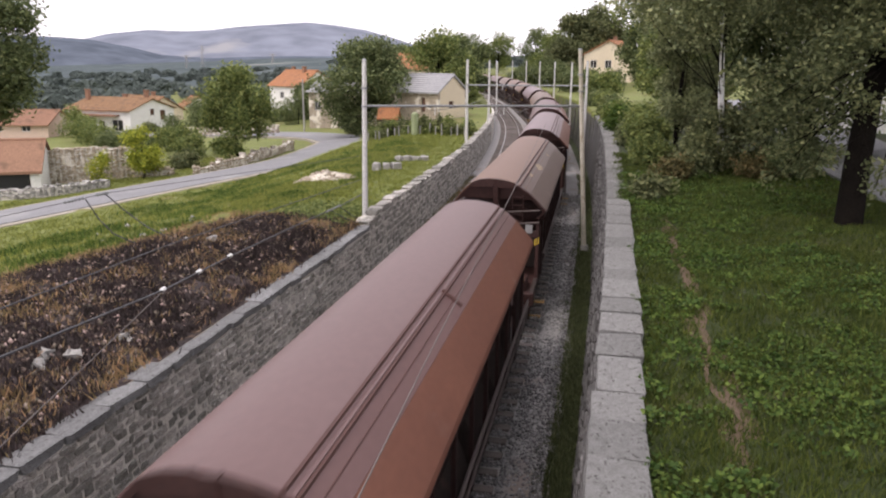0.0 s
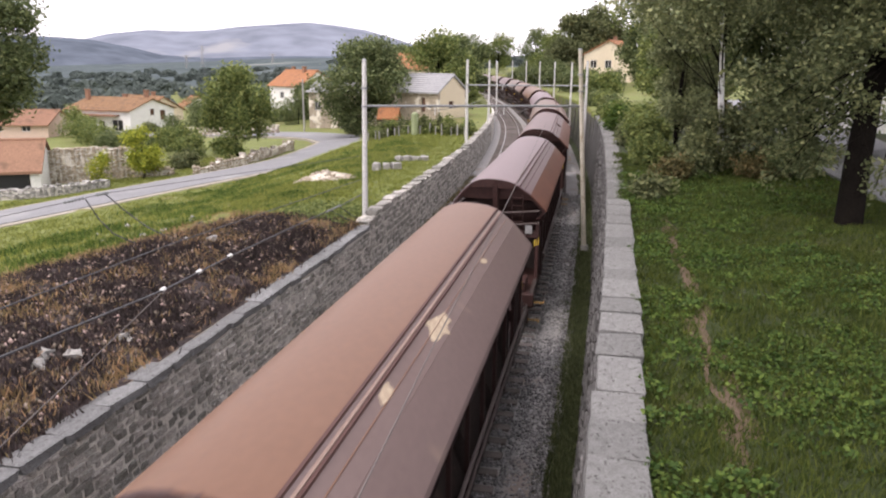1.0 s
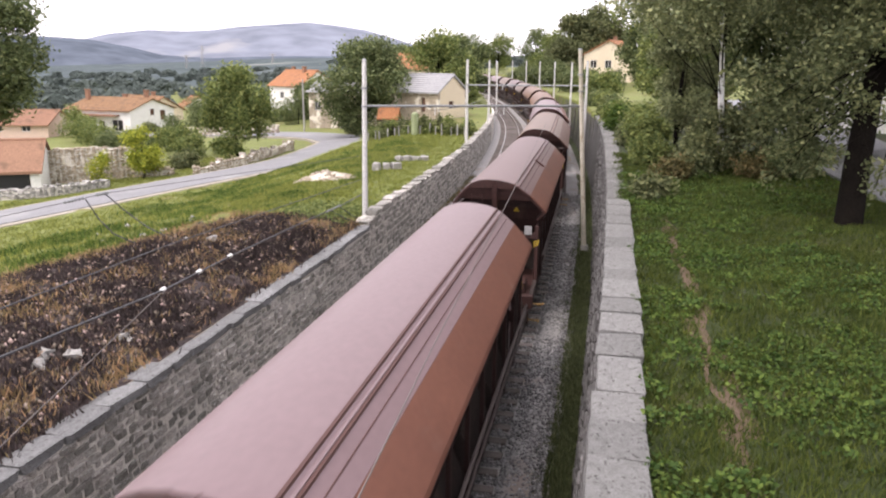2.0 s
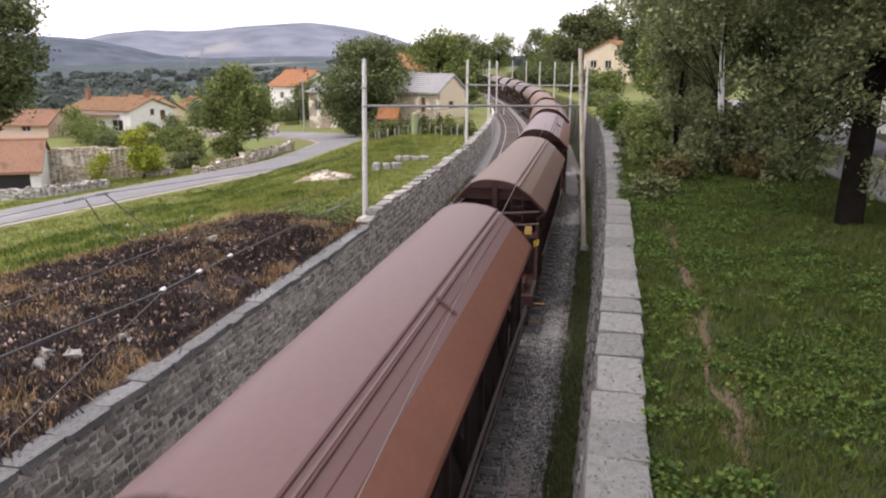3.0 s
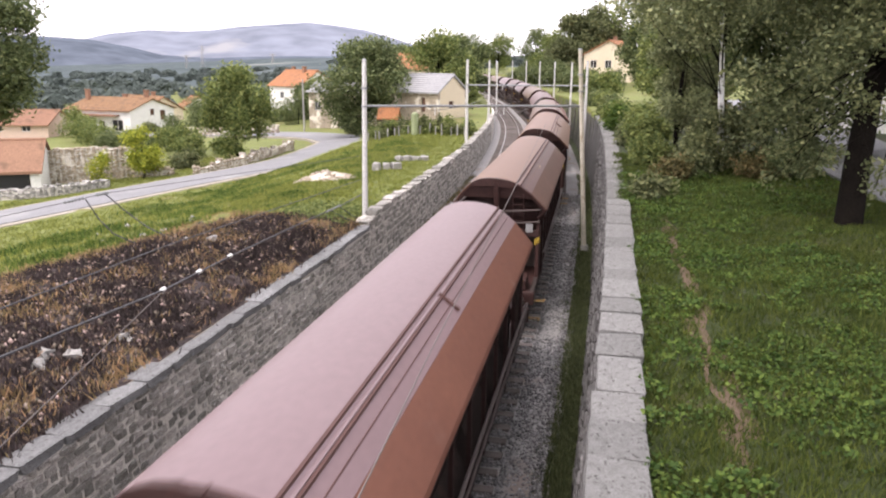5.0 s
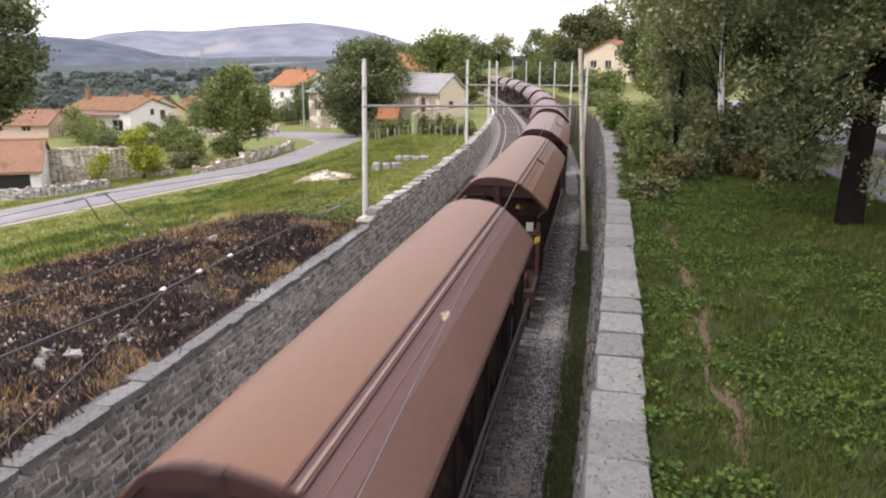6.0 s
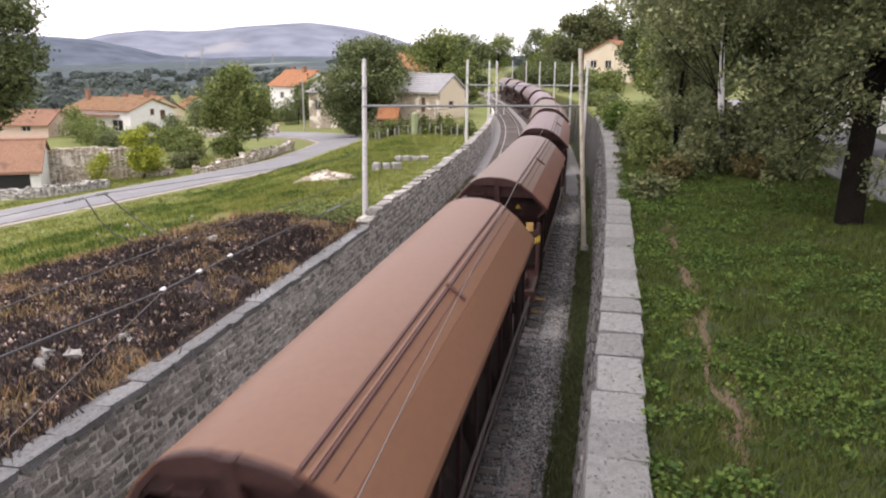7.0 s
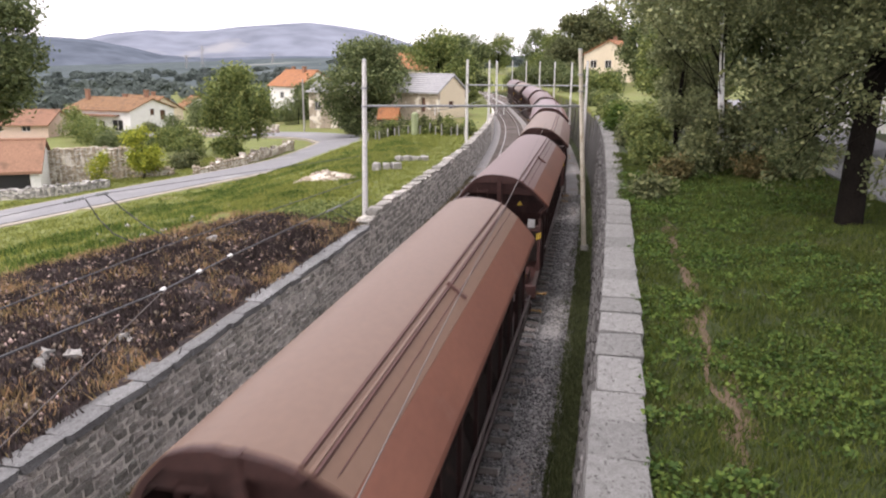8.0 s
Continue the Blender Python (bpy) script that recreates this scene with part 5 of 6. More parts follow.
def far_land():
    R = radians
    ridge_hill("backdrop_mountain", M["far_bare"], "distant bare mountain ridge, haze painted in as blue-grey", R(-44), R(-4), 4300,
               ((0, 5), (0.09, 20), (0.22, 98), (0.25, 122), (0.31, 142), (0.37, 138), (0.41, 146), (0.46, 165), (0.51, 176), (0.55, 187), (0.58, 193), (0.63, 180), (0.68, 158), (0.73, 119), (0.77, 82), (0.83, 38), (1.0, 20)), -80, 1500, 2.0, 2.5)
    ridge_hill("backdrop_hill", M["far_wood"], "distant wooded hill with haze in its colour", R(-52), R(-22), 3000,
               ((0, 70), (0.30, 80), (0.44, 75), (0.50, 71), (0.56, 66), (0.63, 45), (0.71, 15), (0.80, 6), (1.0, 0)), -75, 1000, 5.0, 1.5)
    ridge_hill("backdrop_hill", M["far_wood"], "low wooded rise across the valley, haze in its colour", R(-48), R(5), 2200,
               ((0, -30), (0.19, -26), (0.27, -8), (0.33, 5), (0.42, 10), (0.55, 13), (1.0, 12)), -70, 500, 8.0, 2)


far_land()


# ---- trees and bushes ----
def branch(V, F, a, b, r0, r1, n=7, bend=0.0, rng=None, steps=4):
    P = []
    a, b = Vector(a), Vector(b)
    side = Vector((rng.normal(), rng.normal(), 0)) * bend if rng is not None else Vector()
    for i in range(steps + 1):
        f = i / steps
        P.append((a.lerp(b, f) + side * math.sin(f * math.pi), r0 + (r1 - r0) * f))
    o = len(V)
    for i, (p, r) in enumerate(P):
        t = (P[min(i + 1, steps)][0] - P[max(i - 1, 0)][0]).normalized()
        u = t.cross(Vector((0.3, 0.95, 0.1))).normalized()
        w = t.cross(u)
        for k in range(n):
            q = 2 * math.pi * k / n
            V.append(tuple(p + (u * math.cos(q) + w * math.sin(q)) * r))
    for i in range(steps):
        for k in range(n):
            j = (k + 1) % n
            F.append((o + i * n + k, o + i * n + j, o + (i + 1) * n + j, o + (i + 1) * n + k))


def tree(x, y, height, crown_r, trunk_r, leaf, n, mat, label, seed, low=0.25, squash=1.0, lobes=16, group="trees", lean=(0, 0), name="tree", extra=(), bark="bark", base=None, limb=0.2, fork=0.25):
    rng = np.random.default_rng(seed)
    z0 = land_at(x, y) if base is None else base
    t = thing(name, pose(x, y, z0 - 0.1), label, "tree" if name == "tree" else "bush", group)
    V, F, LVb, LFb = [], [], [], []
    top = Vector((lean[0], lean[1], height * 0.62))
    branch(V, F, (0, 0, 0), top, trunk_r, trunk_r * 0.45, 9, trunk_r * 0.8, rng, 6)
    zc, hz = height * (low + 1) / 2, height * (1 - low) / 2
    cen, rad = [], []
    for k in range(lobes):
        a = rng.uniform(0, 2 * math.pi)
        u = rng.uniform(-1, 1)
        q = math.sqrt(max(0, 1 - u * u)) * rng.uniform(0.45, 0.82)
        c = np.array([lean[0] + crown_r * q * math.cos(a), lean[1] + crown_r * squash * q * math.sin(a), zc + hz * u * 0.78])
        cen.append(c)
        rad.append(crown_r * rng.uniform(0.30, 0.48))
    for e in extra:
        cen.append(np.array(e[:3], float))
        rad.append(e[3])
    for c in cen:
        f = min(0.95, max(fork, (c[2] / height) * 0.7))
        branch(LVb, LFb, top * f, Vector(c), trunk_r * limb, trunk_r * 0.03, 5, crown_r * 0.05, rng, 3)
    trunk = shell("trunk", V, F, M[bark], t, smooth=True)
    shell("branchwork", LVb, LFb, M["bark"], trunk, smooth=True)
    w = np.array(rad) ** 2
    pick = rng.choice(len(cen), size=n, p=w / w.sum())
    d = rng.normal(size=(n, 3))
    d /= np.linalg.norm(d, axis=1)[:, None]
    r = np.array(rad)[pick] * (rng.random(n) ** 0.45)
    # twigs: leaves gather round a few hundred twig ends
    P = np.array(cen)[pick] + d * r[:, None] * np.array([1, 1, 0.8])
    tw = P[rng.integers(0, n, max(20, n // 9))]
    own = rng.integers(0, len(tw), n)
    P = np.where((rng.random(n) < 0.72)[:, None], tw[own] + rng.normal(size=(n, 3)) * leaf * 1.9, P)
    LV, LF = leaves(P, leaf, rng, 0.25)
    fast_mesh("crown", LV, LF, mat, t)
    return t


def planting():
    G = "village trees"
    tree(-55.4, 62.5, 19.0, 5.2, 0.35, 0.20, 30000, M["leaf_oak"], "large dark green tree with some yellowing leaves at the road", 21, 0.23, group=G, lobes=34)
    tree(-31.6, 64.6, 8.6, 3.3, 0.16, 0.15, 13000, M["leaf_green"], "leafy green tree by the village road", 22, 0.0, group=G, lobes=20)
    tree(-34.7, 54.3, 4.3, 1.7, 0.1, 0.11, 4200, M["leaf_lime"], "young yellow-green tree in front of the ruin", 23, 0.05, group=G)
    tree(-37.0, 52.2, 2.8, 1.0, 0.06, 0.09, 1800, M["leaf_lime"], "small yellow-green sapling by the garden wall", 24, 0.0, group=G)
    tree(-24.9, 82.0, 10.4, 5.7, 0.3, 0.18, 21000, M["leaf_oak"], "broad dark green walnut tree behind the meadow", 25, 0.08, group=G, lobes=26)
    for k, (x, y, h, r, m) in enumerate(((-21.5, 106, 10.0, 5, "green"), (-19.6, 114, 9.4, 4.4, "oak"), (-29, 112, 6.5, 4, "oak"), (-23.5, 130, 10, 5, "oak"), (-44, 176, 11.5, 5, "oak"), (-52, 190, 11, 5, "oak"),
                                         (-9, 196, 11, 6, "green"), (-17, 222, 12, 6, "oak"), (-30, 240, 12, 6, "green"), (2, 205, 12, 6, "oak"), (-42, 262, 12, 7, "oak"), (-40, 130, 6.0, 4.0, "green"), (-47, 128, 5.6, 3.4, "green"), (-45, 118, 5.4, 3.4, "oak"))):
        tree(x, y, h, r, 0.25, 0.24, 9000, M["leaf_" + m], "green broadleaf tree beyond the barn and the line", 30 + k, 0.1, group=G)
    for k, (x, y, h, r) in enumerate(((-5.0, 160, 13.0, 5.0), (0.2, 162, 15.0, 6.4), (14.5, 143, 12, 5), (11.5, 120, 9, 4.5), (8.4, 131, 12.5, 4.4))):
        tree(x, y, h, r, 0.25, 0.30, 24000, M["leaf_olive" if k < 2 else "leaf_oak"], "tall green tree beside the cream house", 50 + k, 0.05, group=G, base=3.6, lobes=26)
    # scrub and garden bushes in the village
    B = "garden bushes"
    for k, (x, y, h, r, m) in enumerate(((-61, 86, 2.1, 3.0, "green"), (-57, 84, 1.6, 2.6, "oak"), (-65, 90, 3.2, 3.0, "green"), (-50.5, 79, 1.8, 2.4, "oak"), (-45, 76, 2.2, 2.0, "green"), (-38, 68, 1.9, 1.6, "green"), (-41, 72, 2.8, 2.2, "green"),
                                         (-57.5, 98, 2.6, 2.6, "oak"), (-52, 104, 3.6, 3.0, "green"), (-63, 101, 1.3, 1.4, "olive"), (-50, 116, 3.0, 3.0, "oak"), (-60, 128, 2.6, 3.0, "green"), (-43, 108, 4.0, 3.0, "oak"), (-36.0, 71.5, 1.6, 1.5, "green"), (-72, 97, 4.0, 3.0, "green"),
                                         (-39.6, 60.6, 2.6, 1.4, "green"), (-34.4, 60.0, 1.4, 1.2, "olive"), (-28.0, 88.4, 2.0, 1.6, "oak"), (-41.5, 57.4, 1.8, 1.2, "olive"), (-80, 146, 1.6, 3.0, "oak"), (-76, 150, 1.6, 3.0, "green"), (-70, 140, 1.8, 2.6, "oak"), (-86, 158, 3.0, 4.0, "oak"), (-66, 132, 3.0, 3.4, "green"), (-57.5, 106, 2.4, 2.4, "oak"), (-94, 150, 3.2, 4.2, "oak"), (-101, 146, 3.2, 4.2, "green"), (-107, 158, 3.4, 4.4, "oak"))):
        tree(x, y, h, r, 0.07, 0.14, 3000, M["leaf_" + m], "green garden bush among the houses", 70 + k, 0.0, group=B, name="bush", lobes=12)
    for k in range(16):
        f = k / 15
        x, y = -19.6 + 9.4 * f, 68.2 - 4.0 * f + 0.8 * math.sin(k * 1.9)
        tree(x, y, 1.3 + 0.5 * math.sin(k * 2.7), 0.75, 0.03, 0.10, 700, M["leaf_olive" if k % 3 else "leaf_green"], "grey-green shrub along the garden fence", 110 + k, 0.0, group="fence shrubs", name="bush", lobes=7)
    for k in range(16):
        s_ = 104 + 6.4 * k
        x, y = on_line(s_, 8.5 + 2.0 * math.sin(k * 2.3))
        tree(x, y, (2.6 if k < 7 else 4.4) + 0.9 * math.sin(k * 1.7), 3.0, 0.10, 0.2, 4200, M["leaf_oak" if k % 3 else "leaf_green"], "dark green thicket along the outer side of the curve", 200 + k, 0.0, group="thickets by the line", name="bush", lobes=12)
    for k in range(9):
        s_ = 90 + 9 * k
        x, y = on_line(s_, -10.5 - 1.5 * math.sin(k * 2.1))
        tree(x, y, 2.6 + 1.0 * math.sin(k * 1.3), 2.4, 0.06, 0.18, 2200, M["leaf_olive" if k % 2 else "leaf_green"], "green thicket on the inner side of the curve", 230 + k, 0.0, group="thickets by the line", name="bush", lobes=10)
    # far belt of trees down in the valley; haze is in their leaf colour
    rng = np.random.default_rng(77)
    P = []
    for k in range(430):
        az = radians(rng.uniform(-52, 4)) if k < 330 else radians(rng.uniform(-54, -31))
        r = 235 + 420 * rng.random() ** 1.4 if k < 330 else rng.uniform(165, 235)
        x, y = r * math.sin(az), r * math.cos(az)
        s_, d_ = lateral(x, y)
        if abs(d_[0]) < 22:
            continue
        z = land_at(x, y) - 1.5
        R, H = rng.uniform(3.5, 6.5), rng.uniform(3.5, 5.5)
        q = rng.normal(size=(200, 3))
        q /= np.linalg.norm(q, axis=1)[:, None]
        P.append(np.array([x, y, z + H * 0.5]) + q * np.array([R, R, H * 0.55]) * rng.uniform(0.7, 1.05, (200, 1)))
    LV, LF = leaves(np.concatenate(P), 1.15, rng, 0.3)
    tagged(fast_mesh("valley_woods", LV, LF, M["leaf_far"]), "belt of far woods down in the valley, greyed for haze", "woods", kind="stuff")

    # beside the right wall
    R_ = "trees over the lane"
    tree(6.1, 19.4, 14.0, 5.8, 0.33, 0.062, 170000, M["leaf_olive"], "big old tree with a dark trunk and hanging leafy branches", 141, 0.34, lobes=40, group=R_, lean=(1.7, 0.8), limb=0.10, fork=0.5,
         extra=((-1.2, 2.5, 5.2, 1.3), (0.2, -1.0, 5.6, 1.3), (-0.6, 1.0, 4.2, 1.0), (1.8, 0.5, 3.8, 1.0), (2.8, 2.0, 5.2, 1.4), (-1.2, -1.6, 7.4, 1.4), (0.4, -2.6, 6.9, 1.4), (-0.5, -1.4, 4.6, 1.0), (0.9, -1.2, 3.9, 0.8),
                (-1.2, 0.6, 1.4, 0.42), (-1.6, 0.6, 1.8, 0.46), (-1.1, 0.6, 2.0, 0.46), (-1.7, 0.6, 1.0, 0.34), (-0.8, 0.6, 1.3, 0.30), (-1.4, 0.6, 2.5, 0.62), (-1.2, 0.1, 2.9, 0.56), (-0.8, -0.4, 2.6, 0.46), (-0.8, -0.9, 1.9, 0.30), (-0.4, -1.4, 2.9, 0.46),
                (-0.8, -1.4, 3.3, 0.56), (-2.1, 0.6, 2.8, 0.62), (-2.5, 0.6, 3.5, 0.72), (-1.5, -0.4, 3.7, 0.75), (-1.1, -1.4, 4.0, 0.75), (-0.1, -1.4, 1.6, 0.36), (0.0, -1.4, 1.2, 0.32), (-2.0, 1.6, 2.0, 0.40)))
    tree(4.58, 29.0, 13.0, 4.4, 0.13, 0.08, 36000, M["leaf_willow"], "slim tree with a pale trunk beside the lane", 142, 0.30, lobes=26, group=R_, bark="birch", lean=(-0.6, 0.0))
    tree(8.8, 34.0, 14.5, 5.6, 0.25, 0.12, 52000, M["leaf_oak"], "dense dark green tree across the lane", 143, 0.03, lobes=40, group=R_)
    tree(4.4, 44.0, 13.5, 3.9, 0.22, 0.13, 17000, M["leaf_green"], "dense green tree beside the cutting", 144, 0.10, lobes=26, group=R_)
    tree(3.2, 30.8, 5.8, 1.45, 0.10, 0.07, 15000, M["leaf_willow"], "pale grey-green willow beside the cutting", 145, 0.22, lobes=16, group=R_)
    tree(15.5, 31.0, 14.0, 6.5, 0.25, 0.14, 34000, M["leaf_oak"], "dark tree behind the lane", 146, 0.05, lobes=36, group=R_)
    tree(8.6, 60.0, 12.5, 4.6, 0.22, 0.17, 13000, M["leaf_oak"], "dark green tree further along the cutting", 147, 0.08, lobes=24, group=R_)
    tree(6.8, 78.0, 7.0, 3.6, 0.22, 0.19, 8000, M["leaf_green"], "green tree further along the cutting", 148, 0.05, lobes=20, group=R_)
    tree(10.5, 13.0, 13.0, 4.5, 0.25, 0.08, 30000, M["leaf_olive"], "leafy tree on the grassy bank by the lane", 149, 0.5, lobes=20, group=R_)
    S_ = "wayside shrubs"
    for k, (x, y, h, r, m, n) in enumerate(((3.4, 27.2, 1.6, 1.0, "olive", 2600), (4.4, 28.4, 2.4, 1.3, "olive", 4200), (2.2, 30.5, 1.2, 1.0, "green", 2600), (1.75, 22.8, 0.8, 0.6, "olive", 1500), (2.6, 26.4, 0.8, 0.7, "rustleaf", 900),
                                            (2.2, 34.5, 1.7, 1.1, "green", 3200), (1.9, 38.0, 1.2, 1.0, "olive", 2600), (2.8, 41.5, 1.8, 1.3, "green", 3600), (6.4, 26.6, 1.2, 1.0, "oak", 2600), (6.4, 31.2, 2.6, 1.5, "oak", 5200), (7.7, 30.0, 1.4, 1.1, "olive", 2600), (5.4, 27.0, 0.8, 0.7, "rustleaf", 900), (1.6, 46.0, 1.4, 1.0, "weed", 3000), (1.5, 52.0, 1.4, 1.1, "green", 3000),
                                            (4.9, 31.5, 2.8, 1.6, "rustleaf", 4200), (1.5, 58.5, 1.5, 1.2, "oak", 3000), (0.8, 66.0, 1.4, 1.2, "green", 2500), (0.0, 74.0, 1.4, 1.3, "oak", 2500))):
        tree(x, y, h, r, 0.05, 0.075 if y < 34 else 0.11, n, M["leaf_" + m], {"rustleaf": "tangled shrub with reddish brown leaves behind the wall", "olive": "grey-green shrub behind the coping"}.get(m, "green leafy shrub behind the stone wall"), 170 + k, 0.0, group=S_, name="bush", lobes=14)


planting()


# ---- the lane on the far side of the trees ----
def lane():
    pts = ((13.5, -6), (11.5, 8), (10.2, 20), (10.0, 30), (11.5, 42), (13.0, 60), (13, 80))
    ribbon("lane", pts, 2.1, M["asphalt"], 0.10, "grey asphalt lane behind the trees")


lane()


# ---- grass, weeds and litter ----
def tufts(name, x, y, z, h, rng, mat, label, cat="grass", blades=5, width=0.12, spread=0.10):
    """Blades of grass: one triangle each, in tufts."""
    n = len(x)
    k = blades
    bx = np.repeat(x, k) + rng.normal(size=n * k) * spread
    by = np.repeat(y, k) + rng.normal(size=n * k) * spread
    bz = np.repeat(z, k)
    hh = np.repeat(h, k) * rng.uniform(0.5, 1.2, n * k)
    a = rng.uniform(0, 2 * math.pi, n * k)
    w = hh * width
    lx, ly = rng.normal(size=n * k) * hh * 0.45, rng.normal(size=n * k) * hh * 0.45
    V = np.stack([np.stack([bx - np.cos(a) * w, by - np.sin(a) * w, bz - 0.02], 1), np.stack([bx + np.cos(a) * w, by + np.sin(a) * w, bz - 0.02], 1), np.stack([bx + lx, by + ly, bz + hh], 1)], axis=1).reshape(-1, 3)
    F = np.arange(n * k * 3).reshape(-1, 3)
    return tagged(fast_mesh(name, V, F, mat), label, cat, kind="stuff")


def surface(x, y):
    z = land(x, y)
    return z + np.array([0.10 * noise.noise((a * 0.8, b * 0.8, 1.3)) + 0.04 * noise.noise((a * 2.3, b * 2.3, 7.7)) for a, b in zip(x, y)])


def greenery():
    rng = np.random.default_rng(5)

    def field(n, s0, s1, d0, d1, pw=1.7):
        s = s0 + (s1 - s0) * rng.random(n) ** pw
        d = rng.uniform(d0, d1, n)
        x, y = on_line(s, d)
        return s, d, x, y

    path = lambda s, d: np.abs(d - (4.70 + 0.12 * np.sin(s * 1.1) + 0.06 * np.sin(s * 3.1))) < (0.06 + 0.03 * np.sin(s * 2.3)) * np.clip((21 - s) / 3, 0, 1)
    # right bank: short grass and broad-leaved weeds
    s, d, x, y = field(70000, 2.5, 34, 3.62, 13)
    keep = ~path(s, d)
    x, y, s, d = x[keep], y[keep], s[keep], d[keep]
    tufts("grass", x, y, surface(x, y), np.full(len(x), 0.09) * rng.uniform(0.6, 1.5, len(x)), rng, M["leaf_bankgrass"], "short green grass on the bank, its green darkened for tree shade", blades=6, width=0.10, spread=0.09)
    s, d, x, y = field(130000, 2.5, 28, 3.64, 11.5)
    patch = np.array([noise.noise((a * 0.7, b * 0.7, 5.5)) + 0.6 * noise.noise((a * 2.1, b * 2.1, 8.5)) for a, b in zip(x, y)])
    keep = (~path(s, d)) & (patch > -0.25 + 0.085 * (d - 4) + rng.normal(size=len(x)) * 0.12)
    x, y = x[keep], y[keep]
    hump = np.array([max(0.0, noise.noise((a * 1.5, b * 1.5, 31.5)) + 0.5 * noise.noise((a * 3.9, b * 3.9, 12.5))) for a, b in zip(x, y)])
    z = surface(x, y) + 0.015 + (0.05 + 0.34 * hump) * rng.random(len(x)) ** 0.6
    V, F = leaves(np.stack([x, y, z], 1), 0.033, rng, 0.8, 0.75)
    tagged(fast_mesh("weeds", V, F, M["leaf_weed"]), "broad-leaved green weeds covering the bank", "weeds", kind="stuff")
    # beaten path
    ss = np.arange(8.0, 20.5, 0.2)
    V, F = [], []
    for i, q in enumerate(ss):
        c = 4.70 + 0.12 * math.sin(q * 1.1) + 0.06 * math.sin(q * 3.1)
        w = 0.5 * (0.10 + 0.05 * math.sin(q * 2.3) + 0.03 * math.sin(q * 7)) * min(1, (20.6 - q) / 3, (q - 7.8) / 1.6)
        for k in (-1, 0, 1):
            a, b = on_line(q, c + w * k)
            V.append((a, b, float(surface(np.array([a]), np.array([b]))[0]) + (0.03 if k == 0 else 0.012)))
        if i:
            for k in (0, 1):
                o = (i - 1) * 3 + k
                F.append((o, o + 1, o + 4, o + 3))
    tagged(shell("footpath", V, F, M["soil"], smooth=True), "narrow beaten earth footpath through the weeds", "footpath", kind="structure")
    # left meadow
    s, d, x, y = field(90000, 6, 70, -36, -8.5, 1.3)
    z = surface(x, y)
    wob = np.array([noise.noise((a * 0.5, b * 0.5, 3.1)) for a, b in zip(x, y)])
    keep = ~((d > burn_edge(s) + wob * 0.5) & (s < 28.0 + wob * 1.4))
    rs, rp = smooth_line(ROAD, 1.0)
    near_road = np.array([np.min((rp[:, 0] - a) ** 2 + (rp[:, 1] - b) ** 2) < 9.6 for a, b in zip(x, y)])
    keep &= ~near_road
    tufts("grass", x[keep], y[keep], z[keep], 0.11 * rng.uniform(0.5, 1.4, keep.sum()), rng, M["leaf_grass"], "sunlit meadow grass above the cutting", blades=5, width=0.14, spread=0.14)
    s, d, x, y = field(16000, 29, 70, -14, -6.3, 1.2)
    tufts("grass", x, y, surface(x, y), 0.11 * rng.uniform(0.5, 1.5, len(x)), rng, M["leaf_grass"], "meadow grass along the wall top", blades=5, width=0.14, spread=0.14)
    # green weeds spilling over where the burnt bank meets the mast, and darker clumps in the meadow
    n = 9000
    s = 29.3 + rng.normal(size=n) * 1.0
    d = rng.uniform(-9.4, -6.3, n)
    x, y = on_line(s, d)
    V, F = leaves(np.stack([x, y, surface(x, y) + rng.uniform(0.0, 0.4, n) * rng.random(n)], 1), 0.06, rng, 0.6, 0.6)
    tagged(fast_mesh("weeds", V, F, M["leaf_green"]), "green weeds around the mast at the end of the burnt bank", "weeds", kind="stuff")
    s, d, x, y = field(30000, 8, 60, -24, -9.0, 1.3)
    clump = np.array([noise.noise((a * 0.45, b * 0.45, 21.5)) + 0.6 * noise.noise((a * 1.7, b * 1.7, 2.5)) for a, b in zip(x, y)])
    wob = np.array([noise.noise((a * 0.5, b * 0.5, 3.1)) for a, b in zip(x, y)])
    near_road = np.array([np.min((rp[:, 0] - a) ** 2 + (rp[:, 1] - b) ** 2) < 9.6 for a, b in zip(x, y)])
    keep = (clump > 0.22) & ~near_road & ~((d > burn_edge(s) - 0.3 + wob * 0.5) & (s < 28.6))
    tufts("grass", x[keep], y[keep], surface(x[keep], y[keep]), 0.15 * rng.uniform(0.5, 1.5, keep.sum()), rng, M["leaf_weed"], "darker green clumps in the meadow", blades=5, width=0.16, spread=0.14)
    # fringe of dry grass along the burnt bank
    n = 3600
    s = rng.uniform(4, 28, n)
    d = burn_edge(s) + rng.normal(size=n) * 0.3
    x, y = on_line(s, d)
    tufts("dry_grass", x, y, surface(x, y), 0.14 * rng.uniform(0.5, 1.5, n), rng, M["leaf_straw"], "scorched straw-coloured grass along the bank edge", blades=4, width=0.10, spread=0.12)
    n = 32000
    s = 5 + 23.5 * rng.random(n) ** 1.1
    d = -6.02 + (burn_edge(s) + 6.02) * rng.random(n)
    x, y = on_line(s, d)
    spot = np.array([noise.noise((a * 0.9, b * 0.9, 15.5)) + 0.5 * noise.noise((a * 2.7, b * 2.7, 3.5)) for a, b in zip(x, y)])
    tan = spot + 0.35 * (d > -6.6) + rng.normal(size=n) * 0.34 > 0.52
    z = surface(x, y) + 0.03
    tufts("dry_grass", x[tan], y[tan], z[tan], 0.13 * rng.uniform(0.5, 1.5, tan.sum()), rng, M["leaf_straw"], "patches of singed tan grass on the burnt bank", blades=3, width=0.12, spread=0.08)
    ash = ~tan
